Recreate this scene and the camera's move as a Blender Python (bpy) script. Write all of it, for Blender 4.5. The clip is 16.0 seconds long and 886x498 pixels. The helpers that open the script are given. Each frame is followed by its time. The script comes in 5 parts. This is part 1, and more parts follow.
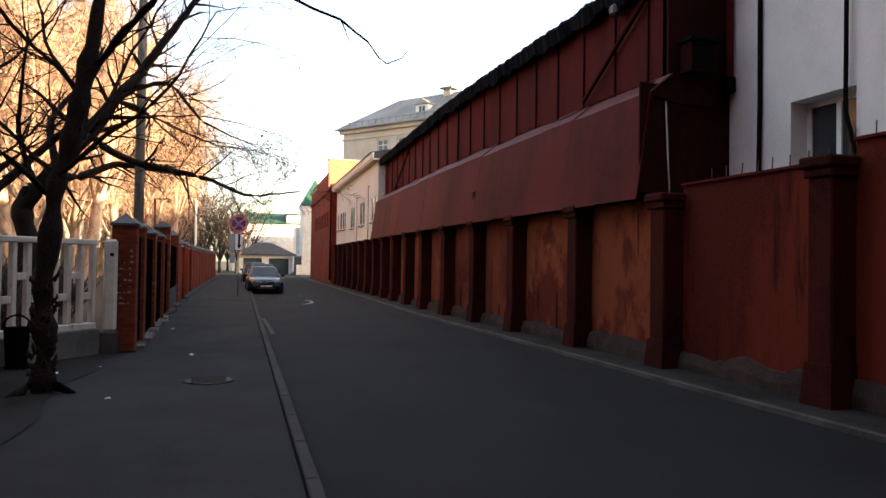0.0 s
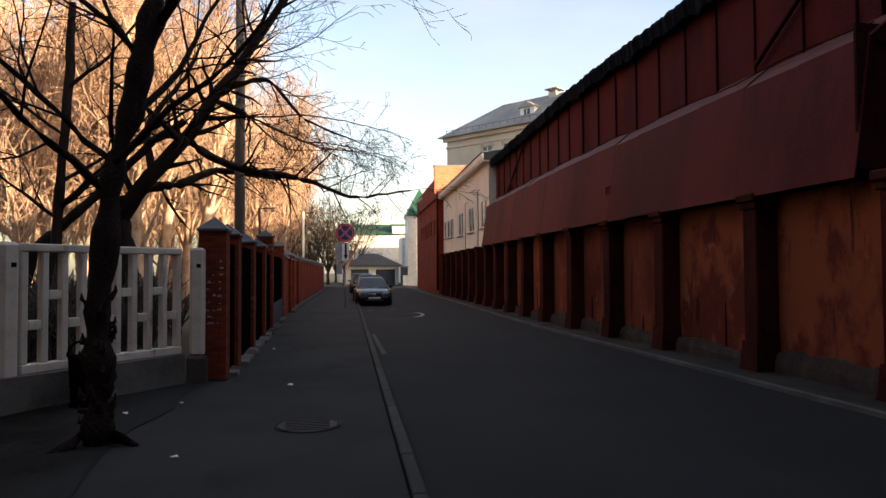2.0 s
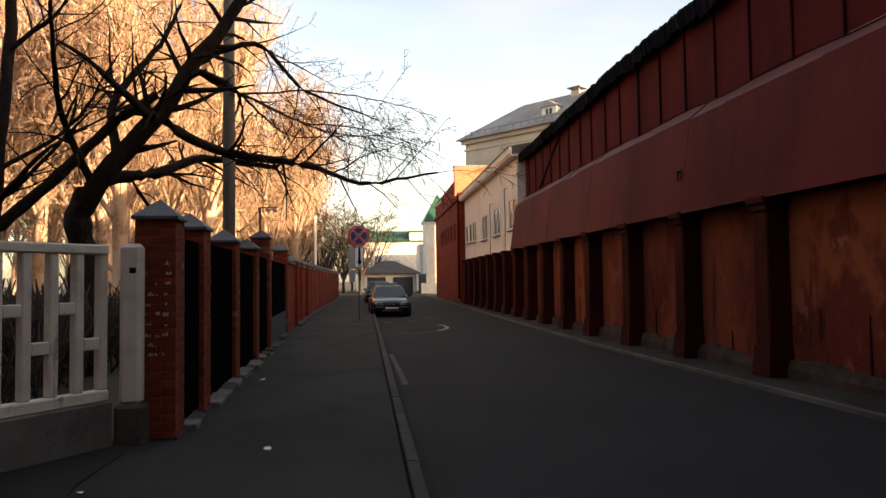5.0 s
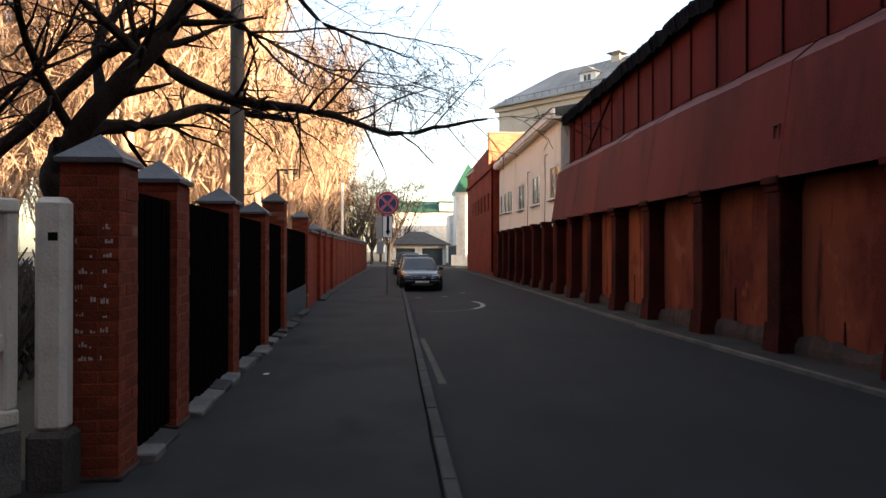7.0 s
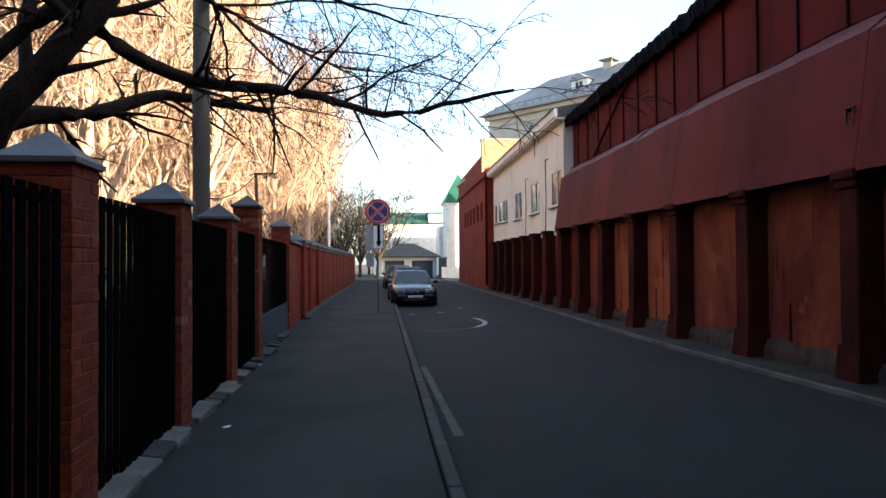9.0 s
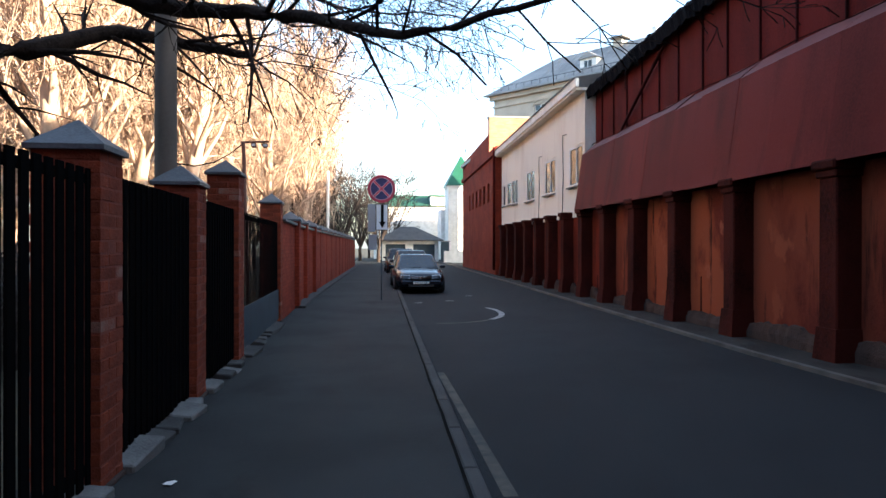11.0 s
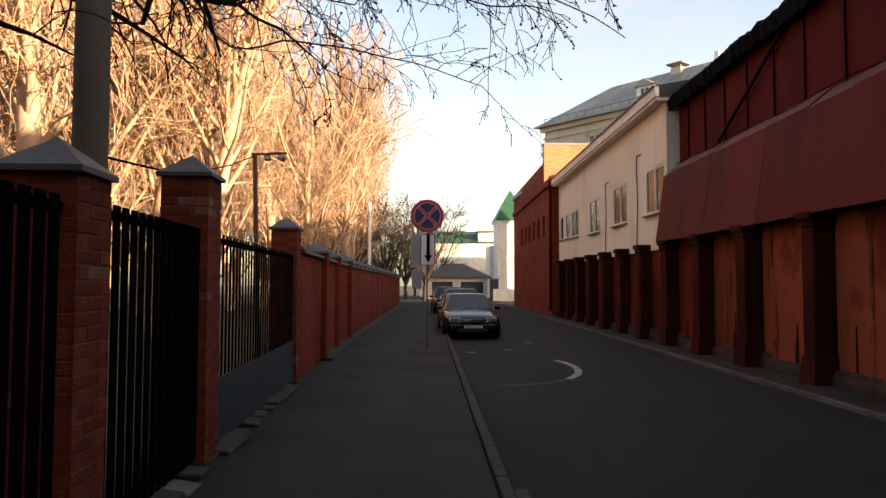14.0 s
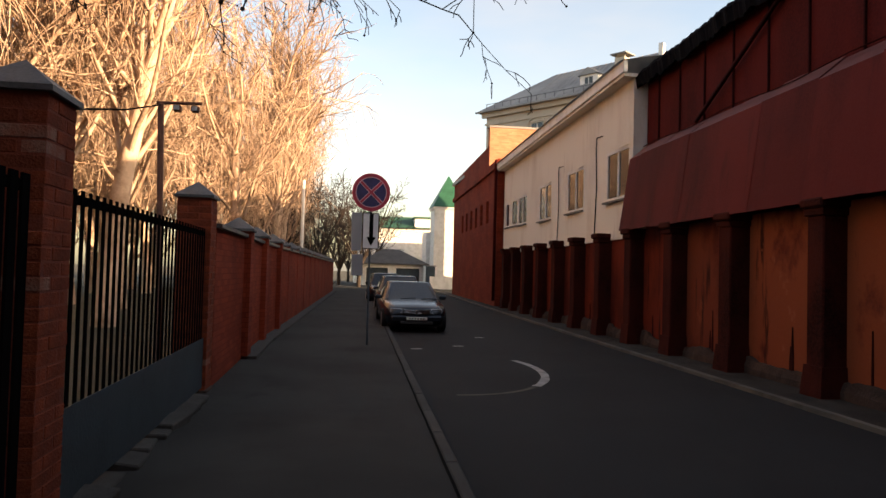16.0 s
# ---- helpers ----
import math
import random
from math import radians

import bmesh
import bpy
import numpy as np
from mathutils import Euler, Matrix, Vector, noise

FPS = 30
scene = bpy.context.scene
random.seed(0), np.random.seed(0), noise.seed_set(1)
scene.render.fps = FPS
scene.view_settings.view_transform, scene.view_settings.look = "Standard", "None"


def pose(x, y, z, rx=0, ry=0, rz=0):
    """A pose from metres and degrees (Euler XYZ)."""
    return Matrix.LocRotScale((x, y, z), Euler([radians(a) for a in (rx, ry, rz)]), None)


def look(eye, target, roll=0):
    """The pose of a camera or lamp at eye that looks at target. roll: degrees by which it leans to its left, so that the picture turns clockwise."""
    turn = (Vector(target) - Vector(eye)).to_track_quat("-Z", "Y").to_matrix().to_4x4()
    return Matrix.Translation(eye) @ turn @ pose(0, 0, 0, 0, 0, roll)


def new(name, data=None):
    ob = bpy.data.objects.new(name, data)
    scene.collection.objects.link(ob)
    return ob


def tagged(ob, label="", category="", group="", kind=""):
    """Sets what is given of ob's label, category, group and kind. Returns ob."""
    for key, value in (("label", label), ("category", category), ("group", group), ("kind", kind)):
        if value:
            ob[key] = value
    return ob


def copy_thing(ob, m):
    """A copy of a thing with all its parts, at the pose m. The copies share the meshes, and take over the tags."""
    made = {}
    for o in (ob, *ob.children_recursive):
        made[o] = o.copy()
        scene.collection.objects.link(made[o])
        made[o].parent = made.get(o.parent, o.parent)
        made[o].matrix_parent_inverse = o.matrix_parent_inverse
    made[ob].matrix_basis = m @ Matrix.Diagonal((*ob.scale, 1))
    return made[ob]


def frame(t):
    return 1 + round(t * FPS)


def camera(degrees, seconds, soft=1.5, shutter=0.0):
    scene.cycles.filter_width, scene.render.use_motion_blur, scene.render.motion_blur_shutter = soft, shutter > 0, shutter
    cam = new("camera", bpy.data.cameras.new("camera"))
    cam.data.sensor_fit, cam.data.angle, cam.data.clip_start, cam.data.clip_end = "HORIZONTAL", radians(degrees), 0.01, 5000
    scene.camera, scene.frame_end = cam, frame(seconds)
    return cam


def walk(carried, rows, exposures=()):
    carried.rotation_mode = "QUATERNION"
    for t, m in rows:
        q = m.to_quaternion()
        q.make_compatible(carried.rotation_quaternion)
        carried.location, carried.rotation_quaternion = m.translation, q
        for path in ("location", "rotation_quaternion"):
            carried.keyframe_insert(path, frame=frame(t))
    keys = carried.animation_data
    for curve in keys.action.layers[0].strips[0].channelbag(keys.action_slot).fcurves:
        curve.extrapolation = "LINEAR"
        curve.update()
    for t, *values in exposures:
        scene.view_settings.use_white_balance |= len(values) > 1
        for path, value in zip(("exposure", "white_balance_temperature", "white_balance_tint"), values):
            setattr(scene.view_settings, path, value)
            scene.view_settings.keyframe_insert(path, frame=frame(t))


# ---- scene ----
cam = camera(64.0, 16.0)
PATH = [
    (0, (-0.875, -0.767, 1.565), (-0.266, 1.137, 1.605), 0.8),
    (0.5, (-0.869, -0.199, 1.563), (-0.256, 1.704, 1.569), -0.9),
    (1, (-0.837, 0.411, 1.557), (-0.311, 2.341, 1.58), -0.2),
    (1.5, (-0.817, 0.981, 1.543), (-0.396, 2.936, 1.602), -1.8),
    (2, (-0.768, 1.493, 1.533), (-0.441, 3.465, 1.597), -0.3),
    (2.5, (-0.716, 2.025, 1.523), (-0.404, 4.0, 1.58), -0.8),
    (3, (-0.667, 2.552, 1.522), (-0.382, 4.53, 1.596), -0.3),
    (3.2, (-0.672, 2.754, 1.535), (-0.366, 4.728, 1.623), -0.5),
    (5.3, (-0.55, 4.825, 1.508), (-0.271, 6.804, 1.593), -0.8),
    (5.5, (-0.538, 5.027, 1.511), (-0.213, 6.999, 1.585), -1.5),
    (6, (-0.523, 5.564, 1.545), (-0.194, 7.535, 1.626), -0.7),
    (6.5, (-0.523, 6.119, 1.542), (-0.217, 8.095, 1.576), -0.5),
    (7, (-0.505, 6.613, 1.542), (-0.305, 8.603, 1.548), 0.1),
    (7.5, (-0.486, 7.09, 1.539), (-0.286, 9.08, 1.526), 1.2),
    (8, (-0.529, 7.537, 1.547), (-0.375, 9.531, 1.572), 0.6),
    (8.5, (-0.513, 8.063, 1.535), (-0.361, 10.057, 1.529), 0.2),
    (9, (-0.552, 8.531, 1.539), (-0.318, 10.516, 1.579), -0.4),
    (9.2, (-0.553, 8.727, 1.538), (-0.319, 10.713, 1.583), 0.8),
    (11.3, (-0.615, 10.875, 1.51), (-0.372, 12.86, 1.502), -0.2),
    (11.5, (-0.621, 11.085, 1.499), (-0.329, 13.064, 1.498), 0.3),
    (12, (-0.59, 11.674, 1.509), (-0.2, 13.635, 1.551), 1.8),
    (12.5, (-0.612, 12.218, 1.511), (-0.247, 14.183, 1.572), 2.0),
    (13, (-0.615, 12.759, 1.538), (-0.37, 14.743, 1.608), 0.7),
    (13.5, (-0.55, 13.242, 1.546), (-0.496, 15.239, 1.628), 0.4),
    (14, (-0.488, 13.716, 1.539), (-0.383, 15.711, 1.64), 0.1),
    (14.5, (-0.513, 14.16, 1.527), (-0.416, 16.156, 1.599), 0.7),
    (15, (-0.549, 14.681, 1.54), (-0.385, 16.674, 1.587), 0.3),
    (15.5, (-0.569, 15.172, 1.557), (-0.348, 17.159, 1.623), 0.8),
    (16, (-0.608, 15.673, 1.554), (-0.316, 17.651, 1.62), 1.5),
]
EXPOSURES = [
    (0, 2.49, 7600, 17), (0.5, 2.87, 7500, 17), (1, 2.69, 7600, 17), (1.5, 2.59, 7500, 17), (2, 1.77, 7500, 17),
    (2.5, 2.02, 7300, 17), (3, 1.9, 7500, 17), (5.5, 1.92, 8800, 19), (6.5, 2.0, 8500, 19), (7.5, 2.57, 6550, 9),
    (8, 2.1, 6550, 9), (8.5, 2.51, 6250, 8), (9, 2.44, 6050, 7), (11.5, 2.67, 5750, 7), (12.5, 2.24, 6050, 9),
    (14, 1.82, 8200, 17), (15.4, 1.92, 8100, 17), (16, 1.7, 8100, 17),
]
walk(cam, [(t, look(eye, target, roll)) for t, eye, target, roll in PATH], EXPOSURES)

# ---- light ----
SUN_AZ, SUN_EL = 122.0, 10.5          # degrees clockwise from +y, and above the horizon
world = bpy.data.worlds.new("world")
scene.world = world
world.use_nodes = True
wn = world.node_tree
sky = wn.nodes.new("ShaderNodeTexSky")
sky.sky_type, sky.sun_disc = "NISHITA", False
sky.sun_elevation, sky.sun_rotation = radians(SUN_EL + 4), radians(SUN_AZ)
sky.air_density, sky.dust_density, sky.ozone_density = 1.0, 2.0, 1.0
# thin high cloud that whitens the blue in long veils
cn, cm, ct, cr, cx = (wn.nodes.new("ShaderNode" + k) for k in ("TexCoord", "Mapping", "TexNoise", "MapRange", "Mix"))
cx.data_type = "RGBA"
cm.inputs["Scale"].default_value = (1.2, 1.2, 4.0)
ct.inputs["Scale"].default_value, ct.inputs["Detail"].default_value = 1.6, 6
cr.inputs[1].default_value, cr.inputs[2].default_value, cr.inputs[3].default_value, cr.inputs[4].default_value = 0.42, 0.68, 0.0, 0.5
cx.inputs[7].default_value = (2.35, 2.4, 2.5, 1)
wn.links.new(cn.outputs["Generated"], cm.inputs[0]), wn.links.new(cm.outputs[0], ct.inputs["Vector"]), wn.links.new(ct.outputs[0], cr.inputs[0])
wn.links.new(cr.outputs[0], cx.inputs[0]), wn.links.new(sky.outputs[0], cx.inputs[6])
wn.links.new(cx.outputs[2], wn.nodes["Background"].inputs[0])
wn.nodes["Background"].inputs[1].default_value = 0.13
sun = new("sun", bpy.data.lights.new("sun", "SUN"))
sun.data.energy, sun.data.angle, sun.data.color = 5.0, radians(0.6), (1.0, 0.765, 0.53)
a, e = radians(SUN_AZ), radians(SUN_EL)
sun.matrix_world = look(Vector((math.sin(a) * math.cos(e), math.cos(a) * math.cos(e), math.sin(e))) * 60, (0, 0, 0))


# ---- materials ----
def mat(name, c1, c2=None, c3=None, rough=0.85, metal=0.0, scale=2.0, fine=40.0, bump=0.25, stretch=(1, 1, 1), lo=0.42, hi=0.62, vary=0.0, spec=0.35):
    """Two-scale noise paint: c1 the ground colour, c2 large stains, c3 fine grain."""
    m = bpy.data.materials.new(name)
    m.use_nodes = True
    t = m.node_tree
    n, l = t.nodes, t.links
    b = n["Principled BSDF"]
    b.inputs["Roughness"].default_value, b.inputs["Metallic"].default_value = rough, metal
    b.inputs["Specular IOR Level"].default_value = spec
    c2, c3 = c2 or tuple(0.7 * v for v in c1), c3 or tuple(0.8 * v for v in c1)
    co = n.new("ShaderNodeTexCoord")
    mp = n.new("ShaderNodeMapping")
    mp.inputs["Scale"].default_value = stretch
    l.new(co.outputs["Object"], mp.inputs["Vector"])
    big, small = n.new("ShaderNodeTexNoise"), n.new("ShaderNodeTexNoise")
    big.inputs["Scale"].default_value, big.inputs["Detail"].default_value, big.inputs["Roughness"].default_value = scale, 6, 0.6
    small.inputs["Scale"].default_value, small.inputs["Detail"].default_value = fine, 4
    l.new(mp.outputs[0], big.inputs["Vector"])
    l.new(co.outputs["Object"], small.inputs["Vector"])
    r1, r2 = n.new("ShaderNodeMapRange"), n.new("ShaderNodeMapRange")
    r1.inputs[1].default_value, r1.inputs[2].default_value = lo, hi
    r2.inputs[1].default_value, r2.inputs[2].default_value, r2.inputs[4].default_value = 0.35, 0.75, 0.6
    l.new(big.outputs[0], r1.inputs[0]), l.new(small.outputs[0], r2.inputs[0])
    m1, m2 = n.new("ShaderNodeMix"), n.new("ShaderNodeMix")
    m1.data_type = m2.data_type = "RGBA"
    m1.inputs[6].default_value, m1.inputs[7].default_value, m2.inputs[7].default_value = (*c1, 1), (*c2, 1), (*c3, 1)
    l.new(r1.outputs[0], m1.inputs[0]), l.new(m1.outputs[2], m2.inputs[6]), l.new(r2.outputs[0], m2.inputs[0])
    col = m2.outputs[2]
    if vary:
        oi, hs, mr = n.new("ShaderNodeObjectInfo"), n.new("ShaderNodeHueSaturation"), n.new("ShaderNodeMapRange")
        mr.inputs[3].default_value, mr.inputs[4].default_value = 1 - vary, 1 + vary
        l.new(oi.outputs["Random"], mr.inputs[0]), l.new(mr.outputs[0], hs.inputs["Value"]), l.new(col, hs.inputs["Color"])
        col = hs.outputs[0]
    l.new(col, b.inputs["Base Color"])
    bp = n.new("ShaderNodeBump")
    bp.inputs["Strength"].default_value, bp.inputs["Distance"].default_value = bump, 0.02
    l.new(small.outputs[0], bp.inputs["Height"]), l.new(bp.outputs[0], b.inputs["Normal"])
    return m


def plain(name, c, rough=0.5, metal=0.0, trans=0.0):
    m = bpy.data.materials.new(name)
    m.use_nodes = True
    b = m.node_tree.nodes["Principled BSDF"]
    b.inputs["Base Color"].default_value, b.inputs["Roughness"].default_value, b.inputs["Metallic"].default_value = (*c, 1), rough, metal
    b.inputs["Transmission Weight"].default_value = trans
    return m


def wall_brick(name, c1, c2, mortar, scale=1.0):
    """Brickwork for surfaces that stay far off; u along x + y, v up."""
    m = mat(name, c1, c2, scale=0.8, fine=25, spec=0.08)
    t = m.node_tree
    n, l = t.nodes, t.links
    b = n["Principled BSDF"]
    co, sp, ad, cb = n.new("ShaderNodeTexCoord"), n.new("ShaderNodeSeparateXYZ"), n.new("ShaderNodeMath"), n.new("ShaderNodeCombineXYZ")
    l.new(co.outputs["Object"], sp.inputs[0]), l.new(sp.outputs[0], ad.inputs[0]), l.new(sp.outputs[1], ad.inputs[1])
    l.new(ad.outputs[0], cb.inputs[0]), l.new(sp.outputs[2], cb.inputs[1])
    br = n.new("ShaderNodeTexBrick")
    br.inputs["Scale"].default_value = scale
    for k, v in (("Mortar Size", 0.006), ("Brick Width", 0.26), ("Row Height", 0.077), ("Bias", 0.1)):
        br.inputs[k].default_value = v
    br.inputs["Color1"].default_value, br.inputs["Color2"].default_value, br.inputs["Mortar"].default_value = (1, 1, 1, 1), (0.72, 0.7, 0.7, 1), (*mortar, 1)
    l.new(cb.outputs[0], br.inputs["Vector"])
    mx = n.new("ShaderNodeMix")
    mx.data_type, mx.blend_type = "RGBA", "MULTIPLY"
    mx.inputs[0].default_value = 1
    l.new(b.inputs["Base Color"].links[0].from_socket, mx.inputs[6]), l.new(br.outputs[0], mx.inputs[7])
    l.new(mx.outputs[2], b.inputs["Base Color"])
    return m


def glass_mat(name, c=(0.02, 0.025, 0.03)):
    return plain(name, c, 0.06)


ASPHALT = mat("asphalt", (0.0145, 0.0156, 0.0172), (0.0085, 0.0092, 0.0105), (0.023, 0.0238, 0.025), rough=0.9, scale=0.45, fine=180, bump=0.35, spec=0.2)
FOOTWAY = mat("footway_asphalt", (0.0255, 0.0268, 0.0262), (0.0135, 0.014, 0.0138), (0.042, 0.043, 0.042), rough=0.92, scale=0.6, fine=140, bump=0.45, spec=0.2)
DIRT = mat("dirt", (0.021, 0.019, 0.0165), (0.0045, 0.004, 0.0036), (0.034, 0.03, 0.026), rough=0.97, scale=0.9, fine=60, bump=0.8, lo=0.47, hi=0.56)
GRASS = mat("dry_ground", (0.06, 0.05, 0.032), (0.035, 0.034, 0.02), (0.085, 0.07, 0.045), rough=0.95, scale=0.5, fine=30, bump=0.9)
KERB = mat("kerb_concrete", (0.036, 0.035, 0.033), (0.02, 0.0195, 0.019), (0.052, 0.05, 0.048), rough=0.9, scale=2.5, fine=90, bump=0.4, vary=0.2)
DUSTY = mat("dusty_edging", (0.1, 0.094, 0.082), (0.04, 0.037, 0.033), (0.12, 0.112, 0.1), rough=0.95, scale=1.5, fine=70, bump=0.5)
FOOTING = mat("crumbling_footing", (0.045, 0.027, 0.021), (0.015, 0.0098, 0.0085), (0.07, 0.045, 0.035), rough=0.95, scale=3, fine=40, bump=0.8)
CONCRETE = mat("old_concrete", (0.13, 0.126, 0.117), (0.055, 0.053, 0.05), (0.18, 0.175, 0.165), rough=0.92, scale=2.2, fine=70, bump=0.4)
POLE = mat("smooth_weathered_concrete", (0.125, 0.112, 0.1), (0.085, 0.075, 0.067), (0.14, 0.127, 0.115), rough=0.85, scale=1.4, fine=30, bump=0.1, stretch=(1, 1, 0.3), spec=0.15)
DARKCONC = mat("dark_concrete", (0.06, 0.056, 0.05), (0.02, 0.019, 0.017), (0.085, 0.08, 0.072), rough=0.95, scale=1.6, fine=50, bump=0.6)
WHITEWASH = mat("whitewashed_concrete", (0.6, 0.575, 0.5), (0.36, 0.33, 0.27), (0.66, 0.63, 0.56), rough=0.85, scale=2.5, fine=50, bump=0.35, lo=0.5, hi=0.75)
REDWALL = mat("red_limewash", (0.24, 0.06, 0.026), (0.088, 0.0145, 0.0105), (0.2, 0.048, 0.026), spec=0.08, rough=0.9, scale=0.6, fine=50, bump=0.2, stretch=(1, 1, 0.7), lo=0.49, hi=0.55)
REDMID = mat("stained_limewash", (0.165, 0.04, 0.021), (0.075, 0.0135, 0.0105), (0.15, 0.036, 0.021), rough=0.9, scale=0.55, fine=50, bump=0.2, stretch=(1, 1, 0.6), lo=0.46, hi=0.56, spec=0.08)
REDLOW = mat("deep_red_limewash", (0.145, 0.022, 0.0115), (0.055, 0.0085, 0.006), (0.16, 0.03, 0.0175), spec=0.08, rough=0.9, scale=0.7, fine=55, bump=0.2, stretch=(1, 1, 0.4), lo=0.45, hi=0.58)


def drift(m, colour, x0, x1):
    """Dust that thins out across x, from none at x0 to full at x1, with a ragged edge."""
    n, l = m.node_tree.nodes, m.node_tree.links
    b = n["Principled BSDF"]
    co, sp, tx, md, mr, mx = (n.new("ShaderNode" + k) for k in ("TexCoord", "SeparateXYZ", "TexNoise", "Math", "MapRange", "Mix"))
    mx.data_type = "RGBA"
    md.operation, md.inputs[2].default_value = "MULTIPLY_ADD", -0.9
    md.inputs[1].default_value = 1.8
    tx.inputs["Scale"].default_value, tx.inputs["Detail"].default_value = 1.3, 6
    mr.inputs[1].default_value, mr.inputs[2].default_value = x0, x1
    mx.inputs[7].default_value = (*colour, 1)
    ad = n.new("ShaderNodeMath")
    l.new(co.outputs["Object"], sp.inputs[0]), l.new(co.outputs["Object"], tx.inputs["Vector"]), l.new(tx.outputs[0], md.inputs[0])
    l.new(sp.outputs[0], ad.inputs[0]), l.new(md.outputs[0], ad.inputs[1]), l.new(ad.outputs[0], mr.inputs[0]), l.new(mr.outputs[0], mx.inputs[0])
    l.new(b.inputs["Base Color"].links[0].from_socket, mx.inputs[6]), l.new(mx.outputs[2], b.inputs["Base Color"])


def streaks(m, colour, scale, lo, hi, stretch):
    """Runs of grime down a wall: stretched noise mixed over the paint."""
    n, l = m.node_tree.nodes, m.node_tree.links
    b = n["Principled BSDF"]
    co, mp, tx, mr, mx = n.new("ShaderNodeTexCoord"), n.new("ShaderNodeMapping"), n.new("ShaderNodeTexNoise"), n.new("ShaderNodeMapRange"), n.new("ShaderNodeMix")
    mx.data_type = "RGBA"
    mp.inputs["Scale"].default_value = stretch
    tx.inputs["Scale"].default_value, tx.inputs["Detail"].default_value, tx.inputs["Roughness"].default_value = scale, 5, 0.65
    mr.inputs[1].default_value, mr.inputs[2].default_value, mr.inputs[4].default_value = lo, hi, 0.9
    mx.inputs[7].default_value = (*colour, 1)
    l.new(co.outputs["Object"], mp.inputs[0]), l.new(mp.outputs[0], tx.inputs["Vector"]), l.new(tx.outputs[0], mr.inputs[0]), l.new(mr.outputs[0], mx.inputs[0])
    l.new(b.inputs["Base Color"].links[0].from_socket, mx.inputs[6]), l.new(mx.outputs[2], b.inputs["Base Color"])


VERGE = mat("verge_dirt", (0.021, 0.019, 0.0165), (0.0045, 0.004, 0.0036), (0.034, 0.03, 0.026), rough=0.97, scale=0.9, fine=60, bump=0.8, lo=0.47, hi=0.56, spec=0.1)
drift(VERGE, (0.027, 0.0275, 0.0265), -3.3, -2.5)
streaks(FOOTWAY, (0.011, 0.0108, 0.0102), 1.1, 0.58, 0.72, (1, 0.5, 1))
streaks(ASPHALT, (0.021, 0.0215, 0.022), 0.9, 0.56, 0.72, (1, 0.25, 1))
streaks(REDWALL, (0.028, 0.0075, 0.006), 3.2, 0.6, 0.68, (1, 1, 0.12))
streaks(REDWALL, (0.26, 0.075, 0.04), 1.7, 0.62, 0.66, (1, 1, 0.8))
streaks(REDMID, (0.03, 0.009, 0.0075), 2.9, 0.58, 0.68, (1, 1, 0.12))
streaks(REDMID, (0.2, 0.055, 0.028), 1.5, 0.6, 0.66, (1, 1, 0.7))
streaks(REDLOW, (0.026, 0.007, 0.006), 2.6, 0.6, 0.7, (1, 1, 0.12))
# The near-black shade on the piers' near sides is mixed into this limewash.
REDPIER = mat("shade_dark_pier_limewash", (0.055, 0.0112, 0.0078), (0.02, 0.0056, 0.0046), (0.062, 0.0135, 0.0095), spec=0.06, rough=0.94, scale=1.6, fine=28, bump=0.5, stretch=(1, 1, 0.5))
REDTIN = mat("red_sheet_metal", (0.106, 0.0125, 0.0112), (0.058, 0.0072, 0.0066), (0.116, 0.0175, 0.015), rough=0.7, scale=0.7, fine=30, bump=0.12, stretch=(1, 1, 0.3), vary=0.14, spec=0.07)
streaks(REDTIN, (0.05, 0.008, 0.007), 2.2, 0.58, 0.75, (1, 1, 0.1))
REDTIN_TOP = mat("dusty_sheet_metal", (0.13, 0.032, 0.029), (0.085, 0.019, 0.018), (0.15, 0.046, 0.042), rough=0.6, scale=1.2, fine=30, bump=0.1)
REDDARK = mat("dark_red_boards", (0.088, 0.0095, 0.0085), (0.045, 0.0058, 0.0053), (0.105, 0.014, 0.012), spec=0.06, rough=0.8, scale=0.8, fine=25, bump=0.25, stretch=(1, 1, 0.25))
# Dark seam tone; on the shed's end it also holds the niche's shade.
SHADE_SEAM = mat("shade_and_seam_dark_boards", (0.032, 0.0055, 0.0055), (0.013, 0.0038, 0.0038), (0.045, 0.009, 0.0085), spec=0.06, rough=0.9, scale=1.2, fine=25, bump=0.3, stretch=(1, 1, 0.25))
ROOFTAR = mat("roofing_felt", c1=(0.0065, 0.0066, 0.0085), c2=(0.004, 0.004, 0.0055), c3=(0.011, 0.011, 0.013), spec=0.03, rough=0.9, scale=3, fine=40, bump=0.8)
PLASTER = mat("cream_plaster", (0.74, 0.7, 0.61), (0.57, 0.51, 0.42), (0.78, 0.74, 0.66), rough=0.9, scale=0.9, fine=30, bump=0.2, stretch=(1, 1, 0.3), lo=0.5, hi=0.72)
streaks(WHITEWASH, (0.16, 0.145, 0.12), 5.0, 0.6, 0.72, (1, 1, 0.3))
streaks(PLASTER, (0.3, 0.22, 0.16), 2.0, 0.62, 0.78, (1, 1, 0.12))
PALE = mat("pale_plaster", (0.74, 0.71, 0.67), (0.62, 0.59, 0.55), (0.78, 0.75, 0.72), rough=0.9, scale=0.7, fine=35, bump=0.15)
BEIGE = mat("beige_render", (0.52, 0.46, 0.37), (0.42, 0.36, 0.28), (0.56, 0.5, 0.42), rough=0.9, scale=0.4, fine=20, bump=0.1)
WHITE = mat("white_paint", (0.78, 0.76, 0.71), (0.62, 0.6, 0.54), (0.8, 0.78, 0.75), rough=0.7, scale=2, fine=30, bump=0.1)
